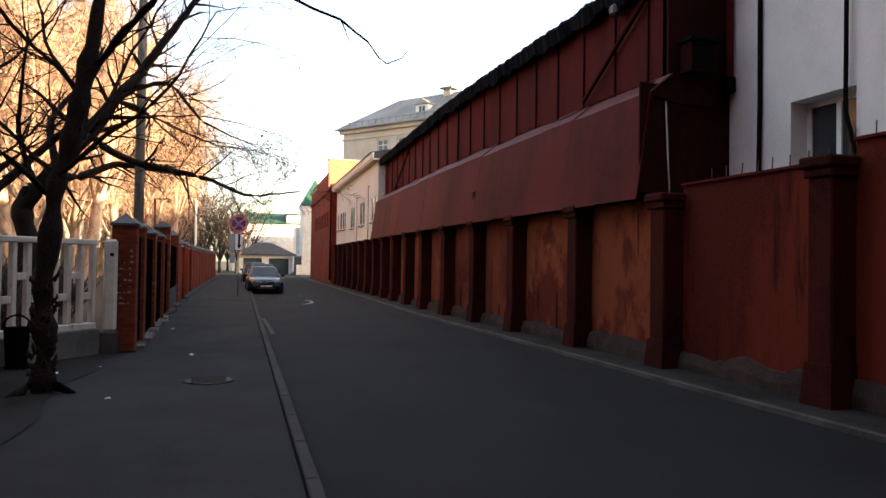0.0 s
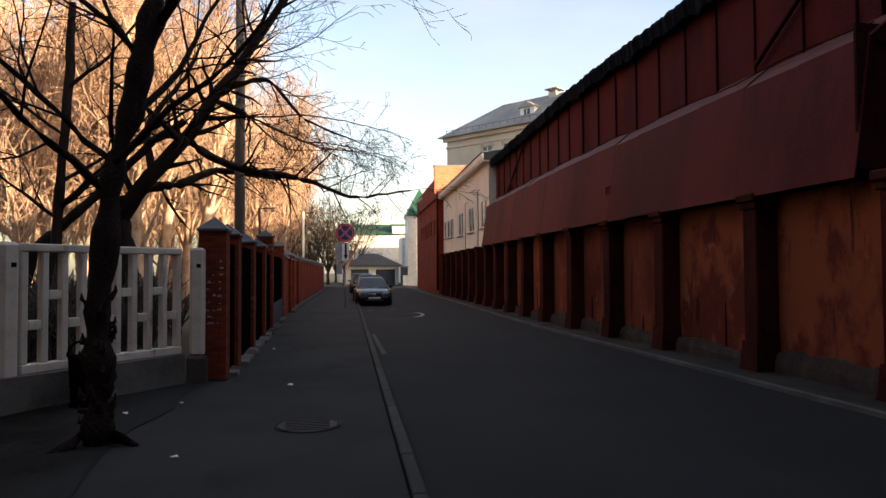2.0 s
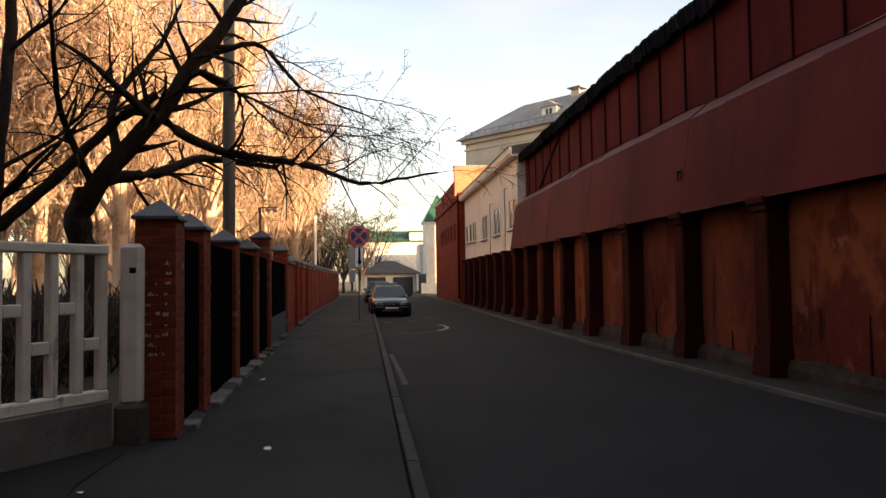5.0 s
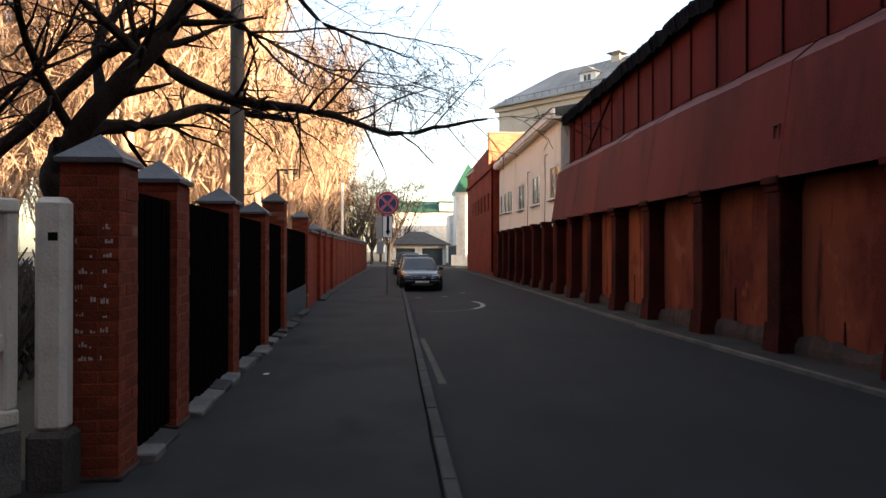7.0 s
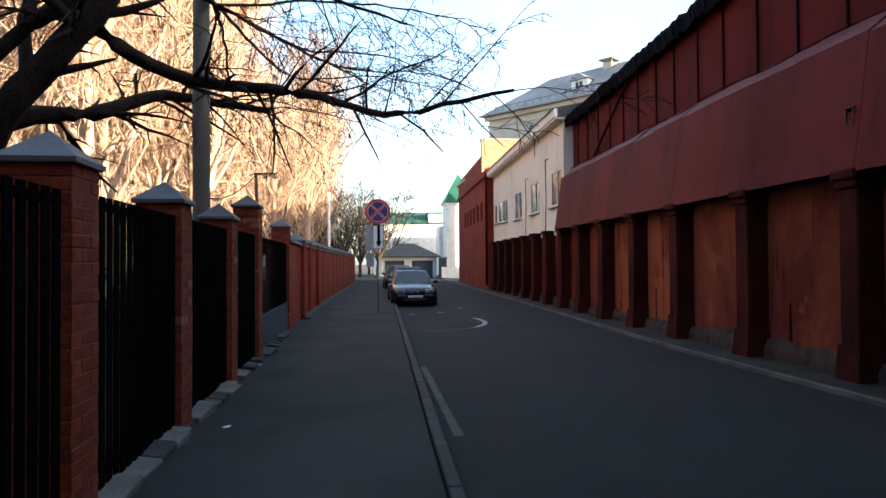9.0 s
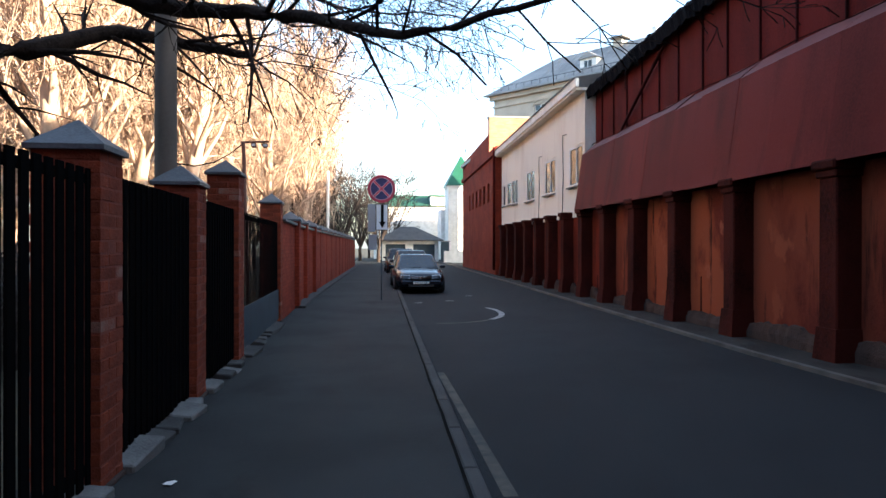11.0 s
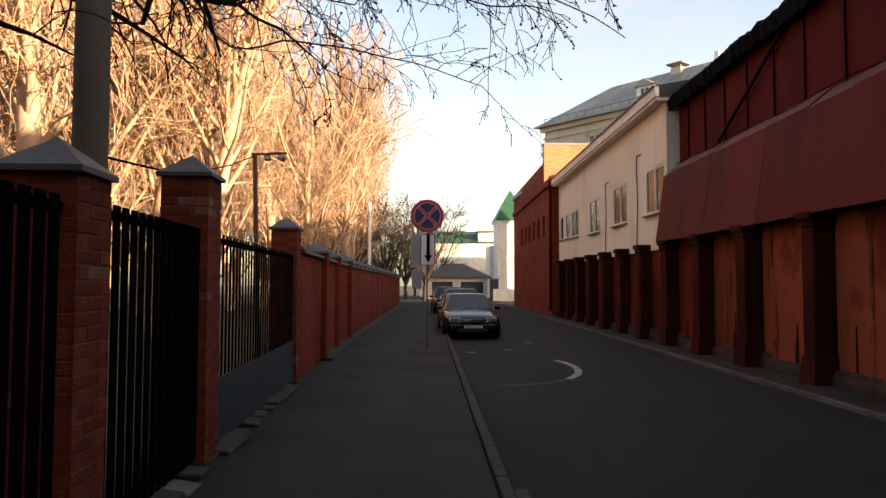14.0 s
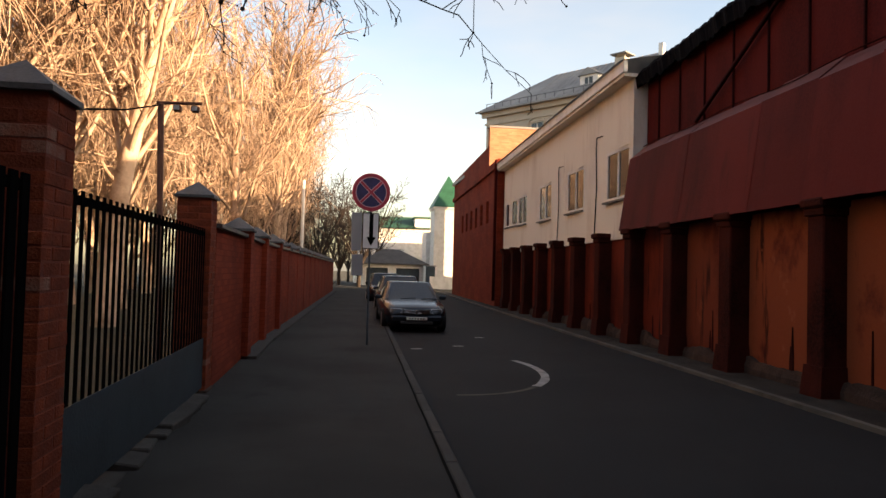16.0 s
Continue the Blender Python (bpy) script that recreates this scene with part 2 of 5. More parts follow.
TINROOF = mat("grey_tin_roof", (0.25, 0.245, 0.235), (0.16, 0.16, 0.158), (0.31, 0.3, 0.285), rough=0.55, metal=0.2, scale=0.5, fine=12, bump=0.1)
SLATE = mat("dark_slate_roof", (0.075, 0.073, 0.072), (0.05, 0.05, 0.05), (0.1, 0.095, 0.09), rough=0.8, scale=1.5, fine=14, bump=0.3)
DARKGREEN = mat("weathered_green_roof", (0.02, 0.085, 0.05), (0.014, 0.05, 0.032), (0.03, 0.11, 0.06), rough=0.6, scale=0.6, fine=10, bump=0.1)
GREENROOF = mat("green_tin_roof", (0.018, 0.105, 0.06), (0.012, 0.07, 0.04), (0.028, 0.135, 0.08), rough=0.5, scale=0.6, fine=10, bump=0.1)
CAPTIN = mat("zinc_cap", (0.095, 0.1, 0.106), (0.055, 0.058, 0.061), (0.135, 0.14, 0.145), rough=0.55, metal=0.4, scale=4, fine=50, bump=0.15)
BRICK = mat("painted_red_brick", (0.21, 0.04, 0.0165), (0.115, 0.024, 0.013), (0.23, 0.066, 0.036), rough=0.9, scale=3, fine=70, bump=0.5, vary=0.16, spec=0.1)
MORTAR = mat("painted_mortar", (0.18, 0.036, 0.017), (0.11, 0.023, 0.013), (0.2, 0.05, 0.03), rough=0.95, scale=4, fine=60, bump=0.4)
BRICKFAR = wall_brick("red_brickwork", (0.28, 0.05, 0.026), (0.19, 0.034, 0.019), (0.62, 0.56, 0.5))
# Paler orange copy of the brickwork, with low sunshine put into the colour.
BRICKORANGE = wall_brick("sun_orange_brickwork", (0.56, 0.28, 0.17), (0.48, 0.22, 0.13), (0.9, 0.85, 0.8))
BLACKSTEEL = mat("black_steel", (0.004, 0.004, 0.0044), (0.006, 0.005, 0.0045), (0.005, 0.005, 0.0055), rough=0.9, scale=3, fine=40, bump=0.15, spec=0.0)
BLUESHEET = mat("blue_grey_sheet", (0.028, 0.046, 0.06), (0.018, 0.03, 0.039), (0.036, 0.056, 0.07), rough=0.6, scale=2, fine=40, bump=0.15)
CASTIRON = mat("cast_iron", (0.016, 0.015, 0.0145), (0.009, 0.0085, 0.008), (0.03, 0.027, 0.024), rough=0.7, scale=6, fine=50, bump=0.4)
RUST = mat("rusty_steel", (0.09, 0.035, 0.022), (0.05, 0.022, 0.016), (0.12, 0.05, 0.03), rough=0.8, scale=6, fine=60, bump=0.3)
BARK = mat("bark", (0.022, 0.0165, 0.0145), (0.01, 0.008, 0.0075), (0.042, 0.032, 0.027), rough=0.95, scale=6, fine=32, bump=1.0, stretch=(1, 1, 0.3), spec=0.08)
# Darker blotches stand for shaded twigs among the pale sunlit ones.
BARKLIT = mat("sun_and_shade_bark", (0.5, 0.35, 0.25), (0.22, 0.135, 0.088), (0.5, 0.365, 0.265), rough=0.9, scale=1.1, fine=12, bump=0.5, vary=0.28, lo=0.44, hi=0.6)
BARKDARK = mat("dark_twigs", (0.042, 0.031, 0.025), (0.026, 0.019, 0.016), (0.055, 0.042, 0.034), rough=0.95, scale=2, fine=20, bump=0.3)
ROADPAINT = mat("worn_road_paint", (0.36, 0.36, 0.345), (0.09, 0.09, 0.09), (0.25, 0.25, 0.24), rough=0.85, scale=5, fine=120, bump=0.2, lo=0.4, hi=0.7)
OLDLINE = mat("faded_yellow_line", (0.085, 0.075, 0.055), (0.035, 0.034, 0.032), (0.06, 0.056, 0.046), rough=0.9, scale=4, fine=120, bump=0.2)
GLASS = glass_mat("window_glass", (0.03, 0.035, 0.04))
CARGLASS = plain("car_glass", (0.008, 0.011, 0.016), 0.04)
CARPAINT = plain("grey_car_paint", (0.022, 0.029, 0.038), 0.2, 0.5)
CARDARK = plain("dark_car_paint", (0.015, 0.018, 0.024), 0.25, 0.4)
CARBLACK = plain("black_plastic", (0.012, 0.012, 0.013), 0.6)
TYRE = mat("tyre_rubber", (0.015, 0.015, 0.015), rough=0.9, fine=80)
CHROME = plain("chrome", (0.6, 0.6, 0.62), 0.2, 1.0)
ALLOY = plain("wheel_rim", (0.3, 0.3, 0.32), 0.35, 0.8)
LAMPGLASS = plain("headlight_glass", (0.45, 0.47, 0.5), 0.12, 0.3)
SIGNBLUE = mat("sign_blue", (0.04, 0.042, 0.14), (0.025, 0.027, 0.075), (0.04, 0.04, 0.1), rough=0.5, fine=20, bump=0.03)
SIGNRED = mat("sign_red", (0.48, 0.045, 0.085), (0.3, 0.03, 0.05), (0.4, 0.06, 0.085), rough=0.5, fine=20, bump=0.03)
SIGNPALE = mat("sign_pale_pink", (0.7, 0.46, 0.52), (0.48, 0.3, 0.34), (0.6, 0.4, 0.45), rough=0.5, fine=20, bump=0.03)
SIGNWHITE = mat("sign_white", (0.72, 0.74, 0.76), (0.6, 0.62, 0.64), (0.76, 0.78, 0.8), rough=0.5, fine=20, bump=0.03)
SIGNBACK = plain("sign_back_grey", (0.3, 0.32, 0.34), 0.5, 0.3)
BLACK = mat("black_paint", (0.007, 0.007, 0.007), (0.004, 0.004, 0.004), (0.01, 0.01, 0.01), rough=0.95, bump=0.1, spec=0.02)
CHALK = mat("chalk_marks", (0.5, 0.45, 0.42), (0.38, 0.3, 0.27), rough=0.95, scale=20, fine=80)


# ---- builders ----
def thing(name, label, category, at=(0, 0, 0), group="", kind=""):
    ob = new(name)
    ob.empty_display_size = 0.2
    ob.location = at
    return tagged(ob, label, category, group, kind)


def obj(name, bm, material, parent=None, label="", smooth=False):
    me = bpy.data.meshes.new(name)
    bm.to_mesh(me)
    bm.free()
    me.materials.append(material)
    if smooth:
        for p in me.polygons:
            p.use_smooth = True
    ob = new(name, me)
    if parent:
        ob.parent = parent
    if label:
        ob["label"] = label
    return ob


def part(name, bm, material, parent, label="", smooth=False):
    return obj(name, bm, material, parent, label, smooth)


def prism(bm, foot, z0, z1, top=None):
    """A solid over the footprint (counter-clockwise xy points) from z0 to z1; top: another footprint for its upper end."""
    lo = [bm.verts.new((x, y, z0)) for x, y in foot]
    hi = [bm.verts.new((x, y, z1)) for x, y in (top or foot)]
    n = len(foot)
    bm.faces.new(lo[::-1]), bm.faces.new(hi)
    for i in range(n):
        bm.faces.new((lo[i], lo[(i + 1) % n], hi[(i + 1) % n], hi[i]))
    return lo + hi


def box(bm, x0, x1, y0, y1, z0, z1, bevel=0.0):
    vs = prism(bm, [(x0, y0), (x1, y0), (x1, y1), (x0, y1)], z0, z1)
    if bevel:
        es = list({e for v in vs for e in v.link_edges})
        bmesh.ops.bevel(bm, geom=es, offset=bevel, segments=1, affect="EDGES")


def boxm(x0, x1, y0, y1, z0, z1, bevel=0.0):
    bm = bmesh.new()
    box(bm, x0, x1, y0, y1, z0, z1, bevel)
    return bm


def slab(bm, p, q, w, z0, z1):
    """An upright slab from plan point p to q, w thick towards its right side."""
    d = Vector((q[0] - p[0], q[1] - p[1])).normalized()
    n = Vector((d.y, -d.x)) * w
    prism(bm, [p, (p[0] + n.x, p[1] + n.y), (q[0] + n.x, q[1] + n.y), q][::1], z0, z1)
    bmesh.ops.recalc_face_normals(bm, faces=bm.faces)


def tube_data(paths, sides=5):
    verts, faces = [], []
    for pts, rad in paths:
        k0 = len(verts)
        s = sides if rad[0] > 0.05 else (4 if rad[0] > 0.022 else 3)
        for i, p in enumerate(pts):
            d = (pts[min(i + 1, len(pts) - 1)] - pts[max(i - 1, 0)])
            d = d.normalized() if d.length > 1e-6 else Vector((0, 0, 1))
            u = d.orthogonal().normalized()
            v = d.cross(u)
            for j in range(s):
                t = 2 * math.pi * j / s
                verts.append(p + (u * math.cos(t) + v * math.sin(t)) * rad[i])
        for i in range(len(pts) - 1):
            for j in range(s):
                a0, b0 = k0 + i * s + j, k0 + i * s + (j + 1) % s
                faces.append((a0, b0, b0 + s, a0 + s))
        faces.append(tuple(k0 + (len(pts) - 1) * s + j for j in range(s)))
    return verts, faces


def tubes(name, paths, material, parent=None, sides=5, label="", smooth=True):
    verts, faces = tube_data(paths, sides)
    me = bpy.data.meshes.new(name)
    me.from_pydata(verts, [], faces)
    me.materials.append(material)
    if smooth:
        me.polygons.foreach_set("use_smooth", [True] * len(me.polygons))
    ob = new(name, me)
    if parent:
        ob.parent = parent
    if label:
        ob["label"] = label
    return ob


def pipe(name, pts, r, material, parent=None, sides=8, label=""):
    return tubes(name, [([Vector(p) for p in pts], [r] * len(pts))], material, parent, sides if r > 0.05 else 6, label)


def wx(y):
    """The street side of the long wall: straight, then turning away."""
    return 5.48 + max(0.0, y - 20.0) * 0.043


def lx(y):
    """The street side of the brick fence."""
    return -1.96 + max(0.0, y - 30.0) * 0.035


def kx(y):
    """The kerb's road edge."""
    return -0.31 + 0.031 * y if y < 40 else 0.93 + 0.036 * (y - 40)


PAVE = 0.12
# ---- ground ----
ground = obj("ground", boxm(-600, 600, -400, 900, -0.5, -0.03), GRASS)
tagged(ground, "dry brown grassy ground under the trees", "ground", kind="structure")
bm = bmesh.new()
ys = [-25 + 3 * i for i in range(42)]
for y0, y1 in zip(ys, ys[1:]):
    lo = [bm.verts.new(c) for c in ((kx(y0), y0, 0), (wx(y0) + 0.4, y0, 0), (wx(y1) + 0.4, y1, 0), (kx(y1), y1, 0))]
    bm.faces.new(lo)
bmesh.ops.remove_doubles(bm, verts=bm.verts, dist=0.001)
ext = bmesh.ops.extrude_face_region(bm, geom=list(bm.faces))
bmesh.ops.translate(bm, verts=[v for v in ext["geom"] if isinstance(v, bmesh.types.BMVert)], vec=(0, 0, -0.2))
bmesh.ops.recalc_face_normals(bm, faces=bm.faces)
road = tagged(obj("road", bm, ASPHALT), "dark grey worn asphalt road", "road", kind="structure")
cross = tagged(obj("road_crossing", boxm(-60, 60, 98, 108, -0.2, 0.0), ASPHALT), "asphalt side street at the far end", "road", kind="structure")
bm = bmesh.new()
for y0, y1 in zip(ys, ys[1:]):
    xl0, xl1 = (lx(y0) - 0.6, lx(y1) - 0.6)
    if y1 <= 11.3:
        xl0 = xl1 = -9.0
    elif y0 < 11.3:
        xl0 = xl1 = -2.56
    prism(bm, [(xl0, y0), (kx(y0) - 0.1, y0), (kx(y1) - 0.1, y1), (xl1, y1)], -0.1, PAVE)
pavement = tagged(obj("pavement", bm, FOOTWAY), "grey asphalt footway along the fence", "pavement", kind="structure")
bm = bmesh.new()
random.seed(3)
N = 26
grid = [[bm.verts.new((-9 + 6.6 * i / N + (0.18 * noise.noise((0.7, j * 0.5, 2)) if i == N else 0), -8 + 19.2 * j / 40, PAVE + 0.012 + 0.05 * max(0, noise.noise((i * 0.23, j * 0.27, 0.3))) * min(1, (N - i) / 4)))
         for j in range(41)] for i in range(N + 1)]
for i in range(N):
    for j in range(40):
        bm.faces.new((grid[i][j], grid[i + 1][j], grid[i + 1][j + 1], grid[i][j + 1]))
dirt = tagged(obj("dirt_verge", bm, VERGE, smooth=True), "trodden bare dirt verge by the white fence", "ground", kind="structure")
# kerb stones
kerb = tagged(new("kerb"), "row of weathered grey concrete kerb stones", "kerb", kind="structure")
km = bpy.data.meshes.new("kerb_stone")
bm = boxm(-0.1, 0.0, 0.004, 0.996, -0.2, PAVE + 0.012, 0.012)
bm.to_mesh(km)
bm.free()
km.materials.append(KERB)
for i in range(-8, 86):
    s = new("kerb_stone", km)
    s.parent = kerb
    s.matrix_basis = pose(kx(i), i, -0.006 * random.random(), 0, 0, -math.degrees(math.atan2(kx(i + 1) - kx(i), 1)))
# strip at the foot of the long wall
bm = bmesh.new()
for y0, y1 in zip(ys, ys[1:]):
    prism(bm, [(wx(y0) - 0.5, y0), (wx(y0) + 0.3, y0), (wx(y1) + 0.3, y1), (wx(y1) - 0.5, y1)], -0.1, 0.045)
strip = tagged(obj("wall_foot_strip", bm, DIRT), "dusty dirt strip at the foot of the red wall", "pavement", kind="structure")
bm = bmesh.new()
for y0, y1 in zip(ys, ys[1:]):
    prism(bm, [(wx(y0) - 0.6, y0), (wx(y0) - 0.5, y0), (wx(y1) - 0.5, y1), (wx(y1) - 0.6, y1)], -0.1, 0.055)
tagged(obj("kerb_edge", bm, DUSTY), "low pale concrete edging along the red wall", "kerb", kind="structure")


# ---- long red wall ----
PIERS = [5.27, 8.3, 11.02, 13.97, 16.52, 19.0, 21.65, 24.1, 26.5, 28.8, 31.0, 33.2, 35.4, 37.6, 39.8, 42.0, 44.2, 46.2]
RECESS, PW = 0.35, 0.34            # depth of the bays behind the piers, width of a pier
redwall = tagged(new("perimeter_wall"), "long limewashed red brick wall with buttresses, peeling and stained", "wall", kind="structure")


def wtop(y):
    return 2.98 if y < 5.27 else 2.78 if y < 8.3 else 2.64


rc = random.Random(19)
stops = [-11.9, -8, -4.0, 1.2] + PIERS + [47.3]
for y0, y1 in zip(stops, stops[1:]):
    bm = bmesh.new()
    n = 6
    row = []
    for i in range(n + 1):
        y = y0 + (y1 - y0) * i / n
        x = wx(y) + RECESS
        row.append((x + 0.012 * noise.noise((y * 1.7, 0.2, 5)), y))
    for i in range(n):
        (xa, ya), (xb, yb) = row[i], row[i + 1]
        prism(bm, [(xa, ya), (xa + 0.5, ya), (xb + 0.5, yb), (xb, yb)], -0.1, wtop((y0 + y1) / 2))
    bmesh.ops.remove_doubles(bm, verts=bm.verts, dist=0.0005)
    part("wall_bay", bm, REDWALL if 8.4 < y1 < 16 or 23 < y1 < 27 else REDMID if 8.4 < y1 < 29.5 else REDLOW, redwall)
    bm = bmesh.new()      # rough footing, uneven top
    n = 22
    rings = []
    for i in range(n + 1):
        ya = y0 + (y1 - y0) * i / n
        h = 0.3 + 0.14 * noise.noise((ya * 1.4, 3.3, 0)) + 0.06 * noise.noise((ya * 6.1, 1.3, 0))
        d = 0.12 + 0.05 * noise.noise((ya * 1.3, 7.3, 0)) + 0.025 * noise.noise((ya * 7.3, 2.3, 0))
        xw = wx(ya) + RECESS
        rings.append([bm.verts.new(c) for c in ((xw - d, ya, -0.1), (xw - d * 0.95, ya, h * 0.55), (xw - d * 0.5, ya, h), (xw + 0.1, ya, h + 0.02))])
    for ra, rb in zip(rings, rings[1:]):
        for q in range(3):
            bm.faces.new((ra[q], rb[q], rb[q + 1], ra[q + 1]))
    bmesh.ops.recalc_face_normals(bm, faces=bm.faces)
    part("footing", bm, FOOTING, redwall, "crumbling concrete footing")
    if 5 < y0 < 34:       # dark tapering damp cracks over the footing
        for _ in range(rc.choice((0, 1, 1, 2))):
            yc, hc, wc = rc.uniform(y0 + 0.6, y1 - 0.3), rc.uniform(0.25, 0.7), rc.uniform(0.012, 0.035)
            xc = wx(yc) + RECESS - 0.016
            bm = bmesh.new()
            prism(bm, [(xc, yc - wc), (xc + 0.04, yc - wc), (xc + 0.04, yc + wc), (xc, yc + wc)], 0.12, 0.3 + 0.25 * hc)
            prism(bm, [(xc, yc - wc), (xc + 0.04, yc - wc), (xc + 0.04, yc + wc), (xc, yc + wc)], 0.3 + 0.25 * hc, 0.3 + hc,
                  [(xc, yc - 0.004), (xc + 0.04, yc - 0.004), (xc + 0.04, yc + 0.004), (xc, yc + 0.004)])
            part("crack", bm, SHADE_SEAM, redwall, "dark damp crack in the limewash")
    if y1 < 8.4:          # sheet coping over the low part
        bm = bmesh.new()
        prism(bm, [(wx(y0) + RECESS - 0.05, y0), (wx(y0) + 0.9, y0), (wx(y1) + 0.9, y1), (wx(y1) + RECESS - 0.05, y1)], wtop((y0 + y1) / 2), wtop((y0 + y1) / 2) + 0.035)
        part("coping", bm, REDDARK, redwall)
for k, y in enumerate(PIERS + [1.2, -4.0, -8]):
    h = wtop(y) 
    x = wx(y)
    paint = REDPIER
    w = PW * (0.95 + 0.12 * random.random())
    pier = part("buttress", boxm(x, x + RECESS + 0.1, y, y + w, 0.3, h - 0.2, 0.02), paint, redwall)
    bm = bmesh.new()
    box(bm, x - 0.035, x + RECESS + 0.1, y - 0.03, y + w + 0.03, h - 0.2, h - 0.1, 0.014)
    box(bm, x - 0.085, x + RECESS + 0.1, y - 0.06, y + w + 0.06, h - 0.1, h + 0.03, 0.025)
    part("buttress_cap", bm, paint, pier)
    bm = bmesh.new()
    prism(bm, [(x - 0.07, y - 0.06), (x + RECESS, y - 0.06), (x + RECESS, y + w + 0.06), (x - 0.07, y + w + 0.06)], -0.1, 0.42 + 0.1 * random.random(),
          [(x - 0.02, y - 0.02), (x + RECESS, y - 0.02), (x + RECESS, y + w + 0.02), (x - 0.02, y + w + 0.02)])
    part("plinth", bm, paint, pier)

# ---- red shed on top of the wall: tin skirt, board wall, roof ----
S0, S1 = 9.15, 31.6
shed = thing("red_shed", "long dark red sheet-metal shed rising over the wall", "shed")
y = S0 - 0.18          # the skirt stands a little past the end wall
while y < S1 - 0.3:
    y2 = min(y + 1.15 + 0.35 * random.random(), S1)
    o = 0.012 * random.random()
    bm = bmesh.new()
    za, zb = 2.62 + 0.02 * random.random(), 4.36 + 0.04 * noise.noise((y, 0, 0))
    prof = ((-0.05 - o, za), (0.01 - o, za + 0.35), (0.20 - o, zb))
    for (oa, z0), (ob_, z1) in zip(prof, prof[1:]):
        prism(bm, [(wx(y) + oa, y), (wx(y) + oa + 0.02, y), (wx(y2) + oa + 0.02, y2 + 0.012), (wx(y2) + oa, y2 + 0.012)], z0, z1,
              [(wx(y) + ob_, y), (wx(y) + ob_ + 0.02, y), (wx(y2) + ob_ + 0.02, y2 + 0.012), (wx(y2) + ob_, y2 + 0.012)])
    part("skirt_sheet", bm, REDTIN, shed)
    bm = bmesh.new()       # sloping top of the skirt
    prism(bm, [(wx(y) + 0.2 - o, y), (wx(y) + 0.24 - o, y), (wx(y2) + 0.24 - o, y2 + 0.01), (wx(y2) + 0.2 - o, y2 + 0.01)], zb, zb + 0.33,
          [(wx(y) + 0.6, y), (wx(y) + 0.64, y), (wx(y2) + 0.64, y2 + 0.01), (wx(y2) + 0.6, y2 + 0.01)])
    part("skirt_top_sheet", bm, REDTIN_TOP, shed, "dusty faded sloping sheet")
    y = y2
segs = [S0 + (S1 - S0) * i / 8 for i in range(9)]
for y0, y1 in zip(segs, segs[1:]):
    bm = bmesh.new()
    prism(bm, [(wx(y0) + 0.62, y0), (wx(y0) + 0.8, y0), (wx(y1) + 0.8, y1), (wx(y1) + 0.62, y1)], 2.6, 6.6)
    part("board_wall", bm, REDDARK, shed)
for k in range(20):
    y = 9.59 + 1.12 * k + random.uniform(-0.05, 0.05)
    part("batten", boxm(wx(y) + 0.585, wx(y) + 0.625, y, y + 0.035, 4.6, 6.5, 0.006), SHADE_SEAM, shed)
for ya, za, yb, zb in ((28.9, 4.7, 25.9, 6.15), (11.75, 4.8, 9.6, 6.15)):
    pipe("brace", [(wx(ya) + 0.53, ya, za), (wx(yb) + 0.53, yb, zb)], 0.04, SHADE_SEAM, shed)
pipe("flashing_wire", [(wx(y) + 0.42, y, 4.62 + 0.03 * math.sin(y * 1.9)) for y in [S0 + 0.6 * k for k in range(38)]], 0.012, SHADE_SEAM, shed)
lamp = part("eave_lamp", boxm(-0.11, 0.11, -0.11, 0.11, -0.14, 0.08, 0.05), CAPTIN, shed, "grey bucket lamp under the eave")
lamp.location = (5.92, 10.4, 6.2)
# End wall painted near black in place of the shade between the buildings.
part("end_wall", boxm(wx(9) + 0.62, 13.6, S0 - 0.06, S0 + 0.1, 0, 6.7), SHADE_SEAM, shed)
duct = part("duct", boxm(6.3, 6.78, 8.78, 9.08, 4.7, 5.2, 0.02), SHADE_SEAM, shed, "boxy dark duct")
part("duct_hood", boxm(6.25, 6.83, 8.7, 9.08, 5.2, 5.25), ROOFTAR, duct)
# The mouth's inner shade is a black plate on a solid box.
part("duct_mouth_shade", boxm(6.35, 6.73, 8.765, 8.778, 4.75, 5.15), BLACK, duct)
part("skirt_end", boxm(wx(9) + 0.03, wx(9) + 0.62, S0 - 0.16, S0 - 0.12, 2.75, 4.5), SHADE_SEAM, shed)
# ragged felt roof
verts, faces = [], []
n = 420
for i in range(n + 1):
    y = S0 - 0.25 + (S1 - S0 + 0.5) * i / n
    sag = 6.62 - 0.012 * max(0, y - 18) + 0.03 * noise.noise((y * 0.6, 1, 1))
    j1 = 0.7 * noise.noise((y * 1.1, 2, 9)) + 0.7 * noise.noise((y * 4.7, 2, 4)) + 0.4 * noise.noise((y * 11.0, 5, 4))
    j2 = noise.noise((y * 1.7, 6, 1)) + 0.6 * noise.noise((y * 7.3, 6, 8))
    sag += 0.05 * noise.noise((y * 2.3, 4, 4)) + 0.035 * noise.noise((y * 8.1, 9, 4))
    xe = wx(y) + 0.36 + 0.09 * j1
    verts += [(xe + 0.03, y, sag - 0.38 - 0.12 * j2), (xe - 0.02, y, sag - 0.1 + 0.02 * j1), (xe + 0.05, y, sag), (wx(y) + 4.2, y, sag + 1.15), (wx(y) + 8.4, y, sag), (xe + 0.28, y, sag - 0.2)]
for i in range(n):
    k = 6 * i
    for p, q in ((0, 1), (1, 2), (2, 3), (3, 4), (5, 0)):
        faces.append((k + p, k + q, k + 6 + q, k + 6 + p))
me = bpy.data.meshes.new("roof")
me.from_pydata(verts, [], faces)
me.materials.append(ROOFTAR)
ro = new("roof", me)
ro.parent = shed
